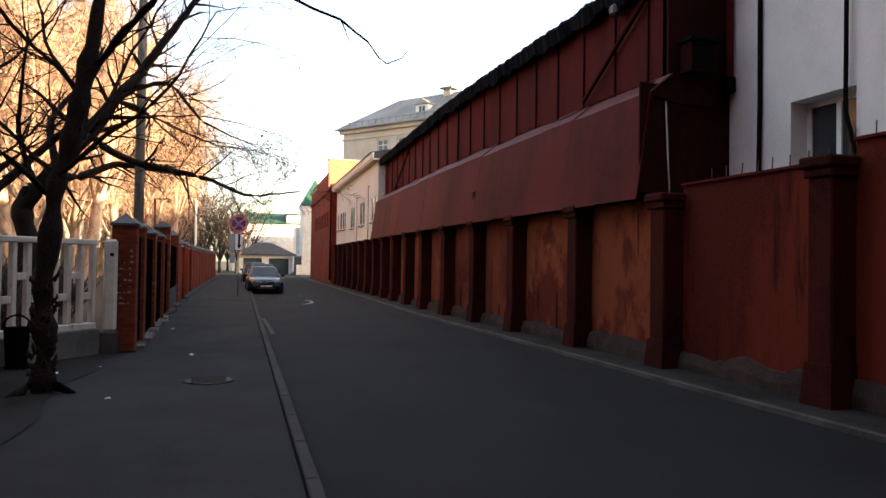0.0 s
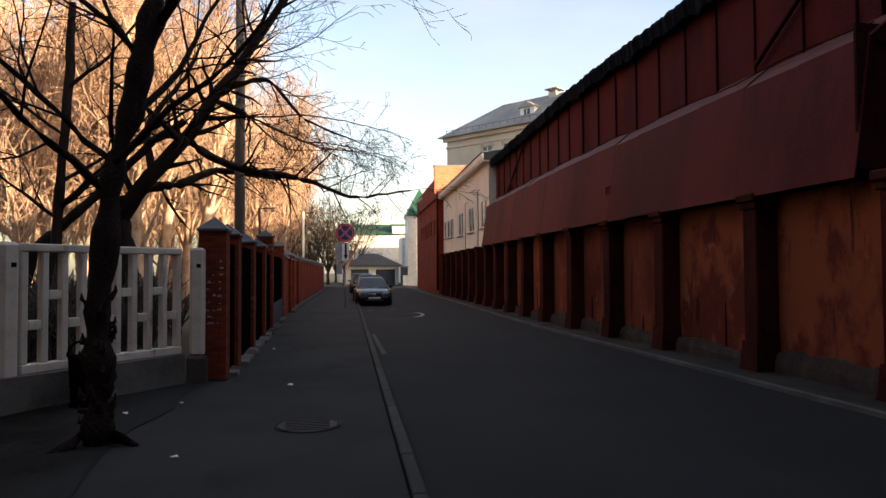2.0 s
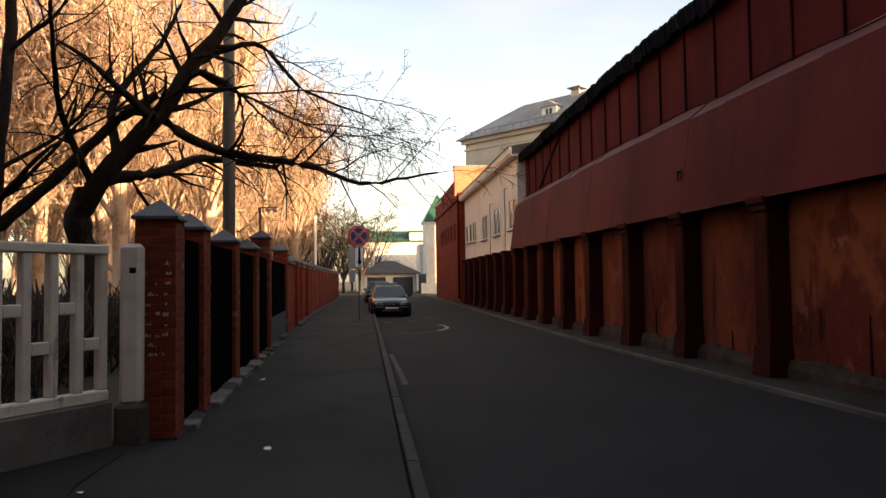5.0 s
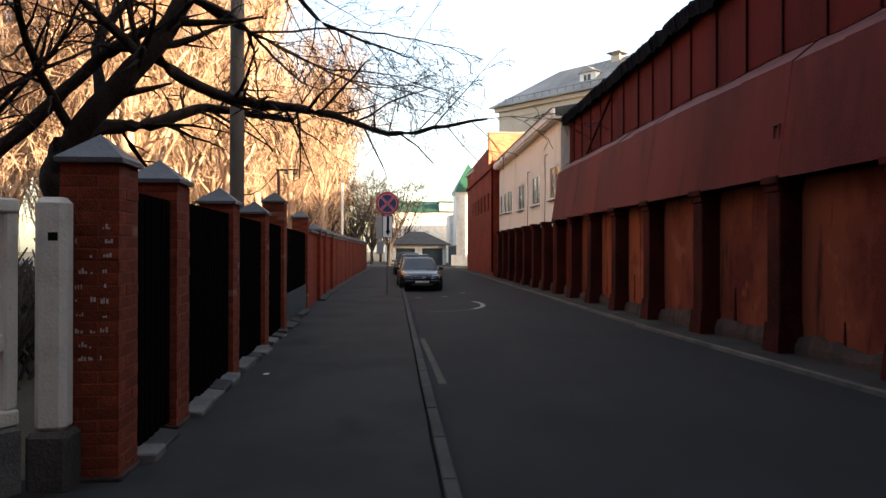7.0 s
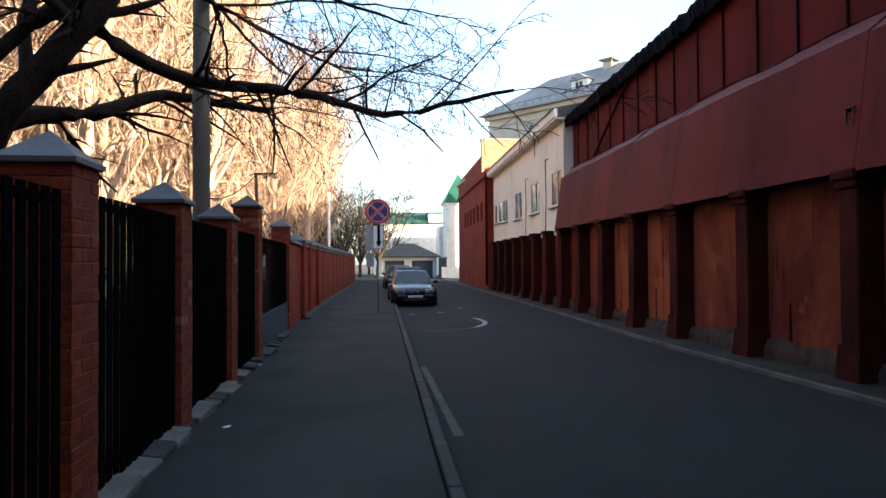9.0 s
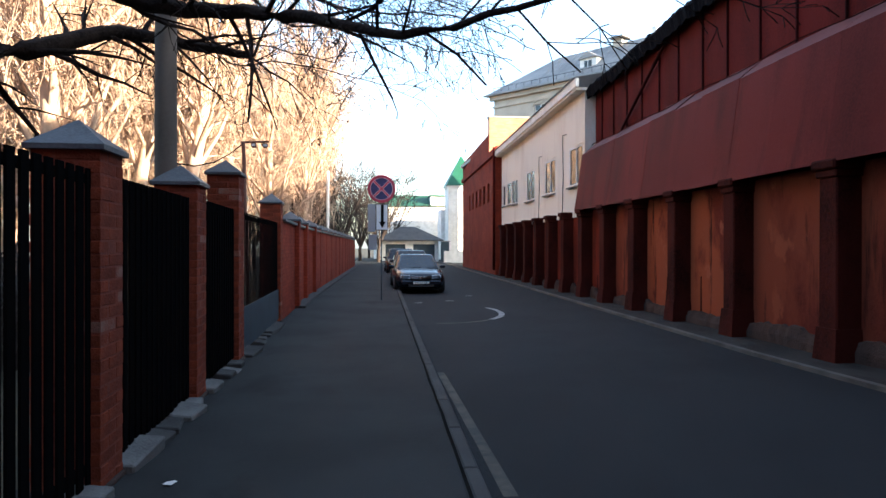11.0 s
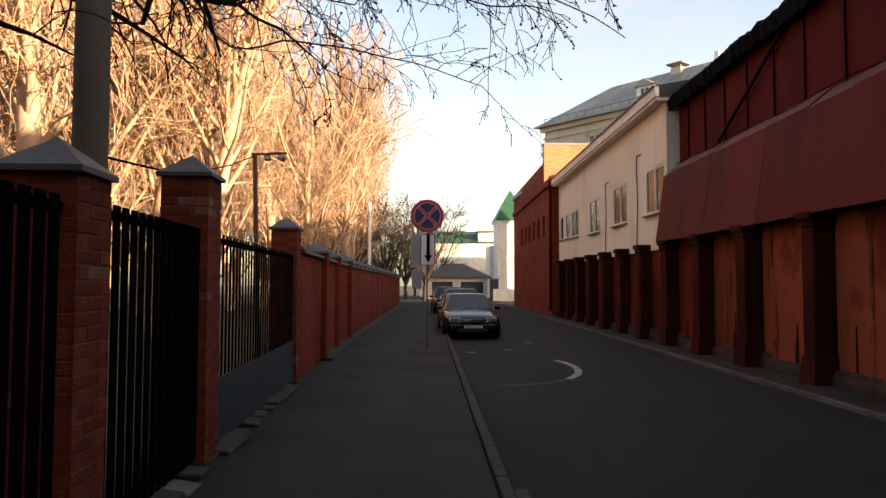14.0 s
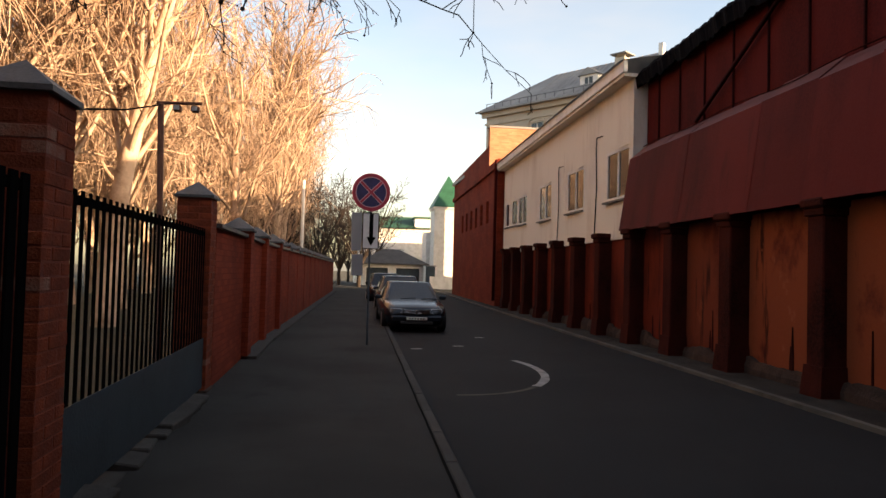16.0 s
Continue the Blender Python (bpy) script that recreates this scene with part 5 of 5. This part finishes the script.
# slim knotty tree on the verge
rng = random.Random(11)
t1 = thing("verge_tree", "slim knotty bare tree on the dirt verge", "tree", (-2.62, 7.75, PAVE))
trunk = [(0, 0, -0.05), (0.02, 0.0, 0.5), (-0.02, 0.03, 1.1), (0.03, 0.06, 1.7), (0.05, 0.1, 2.15), (0.22, 0.15, 2.8), (0.36, 0.2, 3.6), (0.5, 0.2, 4.8), (0.55, 0.3, 6.2)]
tubes("trunk", [knobbly(trunk, 0.104, 2.0, 0.85)], BARK, t1, 9)
roots = [([Vector((0, 0, 0.25)), Vector((0.16, -0.04, 0.07)), Vector((0.34, -0.08, 0.0))], [0.09, 0.055, 0.02]), ([Vector((0, 0, 0.22)), Vector((-0.15, -0.15, 0.05)), Vector((-0.32, -0.3, -0.02))], [0.09, 0.05, 0.02])]
for r_ in roots:
    tubes("root", [r_], BARK, t1, 8)
sh = []
for k in range(46):          # ragged shoots and stubs on the lower trunk
    z = rng.uniform(0.2, 1.2)
    a = rng.uniform(0, 6.28)
    p = Vector((0.09 * math.cos(a), 0.09 * math.sin(a), z))
    q = p + Vector((0.045 * math.cos(a), 0.045 * math.sin(a), rng.uniform(-0.02, 0.09)))
    sh.append(([p, q, q + Vector((0, 0, 0.05))], [0.03, 0.02, 0.006]))
tagged(tubes("ragged_bark", sh, BARK, t1), kind="stuff")
out = []
UP, DN = (0.0, 0.02, 0.04, 0.05), (7.5, 7.8, 7.6, 7.6)
for pts in ([(0.1, 0.12, 2.3), (-0.5, 0.1, 2.9), (-1.3, 0.2, 3.7), (-1.9, 0.3, 5.0)], [(0.2, 0.15, 2.75), (0.5, 0.6, 3.3), (0.7, 1.2, 4.1), (1.2, 1.6, 5.2)],
            [(0.36, 0.2, 3.5), (0.9, -0.1, 4.1), (1.5, -0.2, 4.9), (2.2, -0.2, 5.2)], [(0.05, 0.1, 2.1), (-0.4, -0.5, 2.6), (-1.1, -1.0, 3.4), (-1.6, -1.2, 4.6)],
            [(0.5, 0.2, 4.6), (0.1, 0.5, 5.6), (-0.3, 0.9, 6.6)], [(0.05, 0.1, 2.3), (0.6, -0.2, 2.75), (1.2, -0.3, 3.3), (1.7, -0.3, 4.2)], [(0.3, 0.18, 3.3), (-0.5, -0.1, 4.1), (-1.2, -0.3, 5.4)], [(0.3, 0.2, 3.2), (-0.2, 0.8, 4.0), (-0.5, 1.5, 5.2)]):
    limb(out, rng, pts, 0.036, 0.008, 3, UP, DN, 1.6)
limb(out, rng, [(0.4, 0.2, 3.6), (1.2, -1.6, 3.85), (1.85, -3.3, 3.5), (2.13, -3.75, 3.2), (2.5, -3.75, 3.08), (2.7, -3.75, 2.94), (2.85, -3.75, 2.82), (2.99, -3.75, 2.92)], 0.03, 0.004, 1, UP, (0, 1.2, 0, 0), 0.2)
tagged(tubes("crown", out, BARK, t1), "bare tangled dark branches", kind="stuff")

# old spreading tree behind the white fence
rng = random.Random(5)
t2 = thing("spreading_tree", "old dark bare tree with long limbs over the footway", "tree", (-5.1, 17.5, -0.03))
tubes("trunk", [knobbly([(0.2, 0, 0), (0.15, 0, 1.2), (0.1, 0, 2.1), (0, 0, 2.75), (0.25, -0.1, 3.15)], 0.28, 8.0, 0.22)], BARK, t2, 12)
tubes("second_stem", [knobbly([(-1.8, -0.9, 0.03), (-1.4, -0.8, 2.03), (-0.49, -0.6, 2.96), (-0.13, -0.5, 3.35), (0.7, -0.3, 4.32), (1.35, -0.2, 4.82)], 0.12, 4.0, 0.15)], BARK, t2, 10)
BOUGHS = [([(0.05, -0.05, 2.73), (0.53, -0.3, 3.4), (1.01, -0.3, 3.97), (1.46, -0.3, 4.52), (2.08, -0.3, 5.49), (2.51, -0.3, 6.05), (3.3, -0.5, 7.23), (4.1, -0.7, 8.33)], 0.2, 0.06),
         ([(0, 0, 2.78), (0.4, 0.3, 3.4), (1.01, 0.9, 3.58), (1.78, 1.6, 4.01), (2.5, 1.95, 3.98), (3.2, 2.1, 3.93)], 0.14, 0.045),
         ([(1.45, -0.25, 4.49), (1.66, -0.1, 4.21), (2.49, 0.1, 3.86), (3.67, -0.6, 3.59), (4.34, -1.3, 3.31), (4.78, -1.9, 3.05), (5.49, -2.6, 3.04), (5.9, -2.9, 3.08)], 0.1, 0.014),
         ([(2.64, 0, 3.83), (3.49, -0.5, 4.08), (5.15, -1.1, 4.29), (5.98, -1.5, 4.82)], 0.04, 0.006),
         ([(4.46, -1.5, 3.24), (5.58, -1.9, 3.7), (6.52, -2, 4.23), (7, -2.1, 4.73)], 0.036, 0.005),
         ([(4.78, -1.9, 3.05), (5.41, -2.9, 3.25), (5.77, -3.9, 3.07)], 0.032, 0.006),
         ([(2, -0.3, 5.35), (2.98, 0.1, 5.86), (3.93, -0.5, 4.86), (5.15, -1, 4.27)], 0.06, 0.008),
         ([(1.33, -0.3, 4.34), (0.87, -0.9, 4.8), (0.56, -1.3, 5.07), (0.2, -1.5, 5.3)], 0.09, 0.02),
         ([(0.73, -0.2, 3.72), (0.48, 0.3, 4.78), (1.18, 0.7, 5.99), (1.5, 0.9, 6.83)], 0.1, 0.03),
         ([(3.11, -0.3, 3.98), (3.27, -0.5, 3.61), (3.82, -0.9, 3.27), (4.27, -1.3, 2.58)], 0.022, 0.006),
         ([(2.34, 1.8, 3.74), (2.52, 2.1, 3.78), (2.78, 2.5, 3.74)], 0.03, 0.008),
         ([(0.3, -0.1, 3.2), (0.2, -1.2, 4.1), (0.5, -2.4, 4.9), (0.8, -3.4, 5.8)], 0.08, 0.015),
         ([(4.46, -0.9, 4.1), (5.15, -1.1, 4.64), (5.66, -1.3, 5.3), (6.11, -1.5, 5.69)], 0.032, 0.006),
         ([(3.66, -0.4, 5.16), (4.47, -0.7, 5.46), (5.17, -0.9, 5.73), (5.86, -1.1, 5.83)], 0.03, 0.006),
         ([(4.78, -1.9, 3.05), (5.39, -2.2, 3.28), (5.87, -2.5, 3.33), (6.26, -2.7, 3.66)], 0.024, 0.005)]
out = []
for pts, r0, r1 in BOUGHS:
    limb(out, rng, pts, r0, r1, 3, (-0.12, -0.09, -0.02, 0.02), (7.0, 7.0, 6.8, 7.0), 1.5)
out = trim(out, 0.05, lambda v: v.x > 1.6 and v.z < 2.5)
out = [(p, [max(v, 0.0036) for v in r]) for p, r in out]
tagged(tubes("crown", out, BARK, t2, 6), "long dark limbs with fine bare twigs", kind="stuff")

# leaning trees deeper in the yard
rng = random.Random(33)
for bx, by, lean, r0 in ((-6.1, 16.5, 0.25, 0.12), (-8.6, 14.0, 0.9, 0.13)):
    lt = thing("leaning_tree", "dark bare leaning tree behind the white fence", "tree", (bx, by, -0.03), "yard trees")
    tubes("trunk", [knobbly([(0, 0, 0), (0.2 * lean, 0, 1.5), (0.6 * lean, 0.05, 3.2), (1.0 * lean, 0.1, 5.0), (1.3 * lean, 0.1, 7.0)], r0, bx, 0.22)], BARK, lt, 9)
    out = []
    for k in range(6):
        z = rng.uniform(2.6, 5.6)
        x0, sx = 0.19 * z * lean, rng.choice((-1, 1))
        w = rng.uniform(1.2, 2.4)
        limb(out, rng, [(x0, 0.05, z), (x0 + sx * w * 0.5, rng.uniform(-0.6, 0.4), z + w * 0.4), (x0 + sx * w, rng.uniform(-1.0, 0.6), z + w * 0.9)], 0.05, 0.01, 3, (0.0, 0.02, 0.04, 0.04), (4.5, 4.5, 4.5, 4.2), 1.3)
    tagged(tubes("crown", out, BARK, lt), "bare dark branches", kind="stuff")

# its outer limbs, whose drooping budded twigs hang over the footway
rng = random.Random(21)
out = []
DROOP = [[(1.9, -0.3, 5.3), (2.5, 1.4, 5.3), (4.2, 3, 4.9), (5.7, 2.5, 4.65), (6.8, 2.2, 4.15)],
         [(1.9, -0.3, 5.3), (2.5, 1.4, 5.3), (3.7, 2.1, 4.9), (4.9, 1.5, 4.65), (6, 1.2, 4.2)],
         [(1.9, -0.3, 5.3), (2.5, 1.4, 5.3), (3.3, 4.3, 5.05), (4.8, 4, 5), (6.1, 3.6, 4.65), (6.9, 3.4, 4.15)],
         [(1.9, -0.3, 5.3), (2.5, 1.4, 5.3), (2.1, 2.7, 4.4), (3.2, 2.2, 4.1), (4.2, 1.8, 3.8)],
         [(1.9, -0.3, 5.3), (2.5, 1.4, 5.3), (2.2, 5.2, 4.7), (3.3, 5, 4.6), (4.5, 4.7, 4.3), (5.5, 4.4, 3.9)],
         [(1.9, -0.3, 5.3), (2.5, 1.4, 5.3), (3.9, 1.3, 5.35), (5.3, 0.4, 4.95), (6.3, 0, 4.55)],
         [(1.9, -0.3, 5.3), (2.5, 1.4, 5.3), (4.9, 3.3, 4.6), (5.9, 2.9, 4.25)]]
for pts in DROOP:
    limb(out, rng, pts, 0.036, 0.006, 3, (-0.12, -0.16, -0.12, 0.0), (8.0, 7.5, 6.5, 9.0), 1.2, 0.35)
out = trim(out, 0.034, lambda v: v.z < 2.7 or v.x > 6.3)          # twigs end well above head height
out = [(p, [max(v, 0.0042) for v in r]) for p, r in out]
tagged(tubes("drooping_spray", out, BARKDARK, t2, 5), "drooping dark twigs", kind="stuff")
buds, q = bmesh.new(), 0
for pts, rad in out:
    if rad[0] < 0.012 and rng.random() < 0.45:
        bmesh.ops.create_icosphere(buds, subdivisions=1, radius=0.012, matrix=Matrix.Translation(pts[-1]))
        q += 1
        if q > 900:
            break
tagged(part("bud_spray", buds, BARKDARK, t2), kind="stuff")


# sunlit park trees: upright and weeping growth forms, set out in rows
def wander(rng, p, d, ln, n, wob, lift):
    """Points of a shoot from p along d, bending up (lift over 0) or down."""
    pts = [p.copy()]
    for _ in range(n):
        d = (d + rnd_dir(rng) * wob + Vector((0, 0, lift))).normalized()
        p = p + d * (ln / n)
        pts.append(p.copy())
    return pts


def park_tree(seed, height, weep, limbs, label):
    rng = random.Random(seed)
    t = thing("park_tree", label, "tree", (0, 0, 0), "park trees behind the fence")
    stem = wander(rng, Vector((0, 0, 0)), Vector((0, 0, 1)), height * 0.85, 9, 0.1, 0.12)
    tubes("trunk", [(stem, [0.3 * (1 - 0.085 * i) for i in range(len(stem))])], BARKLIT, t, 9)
    out = []
    for k in range(limbs):
        f = (1.2 if weep else 2.6) + (6.6 if weep else 5.3) * (k + rng.random()) / limbs
        base = stem[int(f)].lerp(stem[int(f) + 1], f - int(f))
        a, up = 2.4 * k + rng.uniform(-0.5, 0.5), rng.uniform(0.9, 1.8) if weep else rng.uniform(1.2, 3.2)
        d = Vector((math.cos(a), math.sin(a), up)).normalized()
        ln = min((height - base.z) * rng.uniform(0.5, 0.85) + 1.0, 6.5)
        arm = wander(rng, base, d, ln, 7, 0.17, 0.1)
        out.append((arm, [0.085 - 0.0095 * i for i in range(8)]))
        for q in range(12):
            g = 1.0 + 5.9 * rng.random()
            b0 = arm[int(g)].lerp(arm[int(g) + 1], g - int(g))
            along = (arm[int(g) + 1] - arm[int(g)]).normalized()
            sh = wander(rng, b0, side_dir(rng, along, rng.uniform(0.4, 1.0)), rng.uniform(0.9, 2.3), 4, 0.3, 0.02 if weep else 0.16)
            out.append((sh, [0.03, 0.026, 0.021, 0.016, 0.011]))
            for z in range(7):
                h = rng.uniform(0.4, 3.95)
                c0 = sh[int(h)].lerp(sh[int(h) + 1], h - int(h))
                if weep:
                    tw = wander(rng, c0, (rnd_dir(rng) + Vector((0, 0, -0.3))).normalized(), rng.uniform(0.7, 2.2), 4, 0.33, -0.34)
                    out.append((tw, [0.0125, 0.012, 0.011, 0.0095, 0.006]))
                else:
                    tw = wander(rng, c0, side_dir(rng, (sh[int(h) + 1] - sh[int(h)]).normalized(), rng.uniform(0.3, 0.9)), rng.uniform(0.4, 1.3), 3, 0.4, 0.08)
                    out.append((tw, [0.0135, 0.0125, 0.011, 0.007]))
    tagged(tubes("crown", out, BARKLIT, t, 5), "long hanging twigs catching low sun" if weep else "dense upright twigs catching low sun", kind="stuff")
    return t


UPRIGHT, WEEPING = "tall bare park tree glowing in low sun", "bare weeping park tree glowing in low sun"
protos = [park_tree(31, 14.0, False, 21, UPRIGHT), park_tree(47, 12.5, True, 14, WEEPING), park_tree(59, 16.0, False, 23, UPRIGHT), park_tree(83, 11.0, True, 14, WEEPING)]
rng = random.Random(77)
spots = [(-6.4, 34.6), (-9.0, 33.0), (-8.4, 30.5)]
for xo, dy, ph, count in ((-8.0, 7.5, 27, 8), (-11.5, 6.0, 27, 9), (-15.5, 5.0, 27, 11), (-20.0, 4.6, 26, 12), (-26.0, 5.0, 32, 12), (-5.4, 6.0, 46, 5)):
    for k in range(count):
        y = ph + dy * k
        spots.append((xo + 0.03 * (y - 20) + rng.uniform(-1.1, 1.1), y + rng.uniform(-1.2, 1.2)))
for k, (x, y) in enumerate(spots):
    if k < 4:
        protos[k].matrix_basis = pose(x, y, -0.03, 0, 0, 60 * k)
    else:
        copy_thing(protos[k % 4], pose(x, y, -0.03, 0, 0, rng.uniform(0, 360)))


# dark trees at the far end
def far_tree(seed, height):
    rng = random.Random(seed)
    t = thing("street_tree", "dark bare tree at the end of the street", "tree", (0, 0, 0), "trees at the street end")
    tubes("trunk", [knobbly([(0, 0, 0), (0, 0, 1.2), (0.1, 0, 2.4)], 0.2, seed, 0.2)], BARKDARK, t, 7)
    out = []
    for k in range(10):
        a = 2.4 * k
        c, s_ = math.cos(a), math.sin(a)
        limb(out, rng, [(0.05, 0, 2.2 * rng.uniform(0.6, 1)), (1.1 * c, 1.1 * s_, height * 0.45), (2.3 * c, 2.3 * s_, height * rng.uniform(0.6, 0.8)), (2.9 * c, 2.9 * s_, height * rng.uniform(0.7, 1))], 0.09, 0.02, 3,
             (0.0, 0.0, 0.03, 0.03), (1.5, 1.7, 1.8, 1.8), 1.9, 0.2)
    paths = [(p, [max(r, 0.02) for r in rr]) for p, rr in out]
    tagged(tubes("crown", paths, BARKDARK, t, 5), kind="stuff")
    return t


ft = far_tree(5, 8.5)
ft.matrix_basis = pose(1.2, 77, -0.03)
for x, y, a in ((-2.2, 72, 70), (-4.5, 66, 150), (-5.0, 78, 20), (2.8, 92, 200), (-9, 88, 240), (-0.5, 84, 300), (-3.4, 90, 45), (-6.5, 70, 110), (-1.5, 97, 15), (-8, 62, 330), (0.8, 112, 250), (-5, 112, 190)):
    copy_thing(ft, pose(x, y, -0.03, 0, 0, a))

# ---- small things ----
wire = pipe("overhead_wire", [(-2.79, 19.08, 2.5), (-2.82, 20.5, 2.62), (-2.85, 22, 2.85), (-2.87, 23.5, 3.18), (-2.88, 25.0, 3.58)], 0.012, BLACK)
tagged(wire, "thin black wire slung from utility pole to lamp post", "wire")
hedge = thing("roadside_hedge", "dark leafless hedge behind the far brick fence", "hedge", (0, 0, 0))
hp = []
hr = random.Random(4)
for k in range(2600):
    y = hr.uniform(44, 74)
    x = lx(y) - 0.9 - 1.6 * hr.random()
    p = Vector((x, y, hr.uniform(0.0, 1.8)))
    d = Vector((hr.gauss(0, 0.4), hr.gauss(0, 0.4), 1)).normalized()
    hp.append(([p, p + d * 0.5 + Vector((hr.gauss(0, 0.1), 0, 0)), p + d * hr.uniform(0.7, 1.2)], [0.022, 0.018, 0.01]))
tagged(tubes("brush", hp, BARKDARK, hedge), kind="stuff")
# Brush added so the fence gaps look as dark as the shaded yard.
brush = thing("yard_undergrowth", "dark leafless brush added as shade behind the white fence", "undergrowth", (0, 0, 0))
hp = []
hr = random.Random(14)
for k in range(2400):
    y = hr.uniform(12.5, 21.0)
    p = Vector((hr.uniform(-9.5, -4.4), y, hr.uniform(-0.05, 0.5)))
    d = Vector((hr.gauss(0, 0.45), hr.gauss(0, 0.3), 1)).normalized()
    hp.append(([p, p + d * 0.55 + Vector((hr.gauss(0, 0.12), 0, 0)), p + d * hr.uniform(0.8, 1.3)], [0.024, 0.02, 0.01]))
tagged(tubes("brush", hp, BARKDARK, brush), kind="stuff")
mh = thing("manhole_cover", "round cast-iron manhole cover in the footway", "manhole cover", (-0.93, 8.2, PAVE))
bm = bmesh.new()
bmesh.ops.create_cone(bm, cap_ends=True, segments=36, radius1=0.275, radius2=0.275, depth=0.02, matrix=Matrix.Translation((0, 0, 0.0)))
part("lid", bm, CASTIRON, mh)
pts = [Vector((0.3 * math.cos(2 * math.pi * k / 36), 0.3 * math.sin(2 * math.pi * k / 36), 0.004)) for k in range(37)]
tubes("rim", [(pts, [0.012] * 37)], KERB, mh)
for k in range(-3, 4):
    part("rib", boxm(-0.2, 0.2, 0.07 * k - 0.012, 0.07 * k + 0.012, 0.009, 0.016), CASTIRON, mh)

bn = thing("litter_bin", "small black steel litter bin by the tree", "bin", (-3.26, 9.45, PAVE))
bm = bmesh.new()
bmesh.ops.create_cone(bm, cap_ends=True, segments=20, radius1=0.12, radius2=0.15, depth=0.5, matrix=Matrix.Translation((0, 0, 0.31)))
part("bucket", bm, BLACKSTEEL, bn)
pts = [Vector((0.16 * math.cos(math.pi * k / 12), 0, 0.55 + 0.16 * math.sin(math.pi * k / 12))) for k in range(13)]
tubes("handle", [(pts, [0.015] * 13)], BLACKSTEEL, bn)
for xx in (-0.1, 0.1):
    part("foot", boxm(xx - 0.02, xx + 0.02, -0.08, 0.08, 0, 0.07), BLACKSTEEL, bn)


def strip_mark(name, pts, w, material, label, z=0.004):
    bm = bmesh.new()
    L, R = [], []
    P = [Vector((*p, 0)) for p in pts]
    for i, p in enumerate(P):
        d = (P[min(i + 1, len(P) - 1)] - P[max(i - 1, 0)]).normalized()
        n_ = Vector((-d.y, d.x, 0)) * w * (0.5 + 0.12 * noise.noise(p * 3))
        L.append(bm.verts.new(p + n_ + Vector((0, 0, z)))), R.append(bm.verts.new(p - n_ + Vector((0, 0, z))))
    for i in range(len(P) - 1):
        bm.faces.new((R[i], R[i + 1], L[i + 1], L[i]))
    return tagged(obj(name, bm, material), label, "road marking", kind="structure")


strip_mark("road_marking", [(1.05 + 1.65 * math.cos(t), 27.2 + 2.6 * math.sin(t)) for t in [0.38 - 0.1 * k for k in range(13)]], 0.13, ROADPAINT, "worn white painted arc on the asphalt")
strip_mark("road_marking", [(1.05 + 1.65 * math.cos(t), 27.2 + 2.6 * math.sin(t)) for t in [-0.84 - 0.1 * k for k in range(9)]], 0.08, OLDLINE, "nearly worn away end of the painted arc")
strip_mark("road_marking", [(0.32, 14.8), (0.34, 16), (0.36, 17.5), (0.38, 19.1)], 0.085, OLDLINE, "faded yellowish line along the kerb")
for x, y in ((0.9, 29.9), (1.85, 30.5), (2.7, 32.5)):
    strip_mark("road_marking", [(x, y), (x + 0.22, y + 0.05)], 0.12, ROADPAINT, "worn white dash in front of the parked car")
rng = random.Random(9)
for x, y in ((-3.1, 6.3), (-2.7, 8.9), (-1.9, 7.2), (-2.3, 9.6), (-1.7, 14.9), (-1.2, 10.6)):
    bm = bmesh.new()
    vs = [bm.verts.new((rng.uniform(0.02, 0.05) * math.cos(t), rng.uniform(0.02, 0.05) * math.sin(t), 0.008 + rng.uniform(0, 0.02))) for t in (0, 1.3, 2.5, 3.6, 5)]
    bm.faces.new(vs)
    sc = obj("paper_scrap", bm, WHITE)
    sc.location = (x, y, PAVE + (0.03 if x < -2.4 else 0.0))
    tagged(sc, "small crumpled white paper scrap on the ground", "litter", "paper scraps")
strip_mark("kerb_joint", [(kx(y) - 0.112 + 0.008 * noise.noise((y * 1.3, 0, 0)), y) for y in [0.5 * k for k in range(-4, 70)]], 0.024, BLACK, "dark open joint between footway and kerb", PAVE + 0.004)
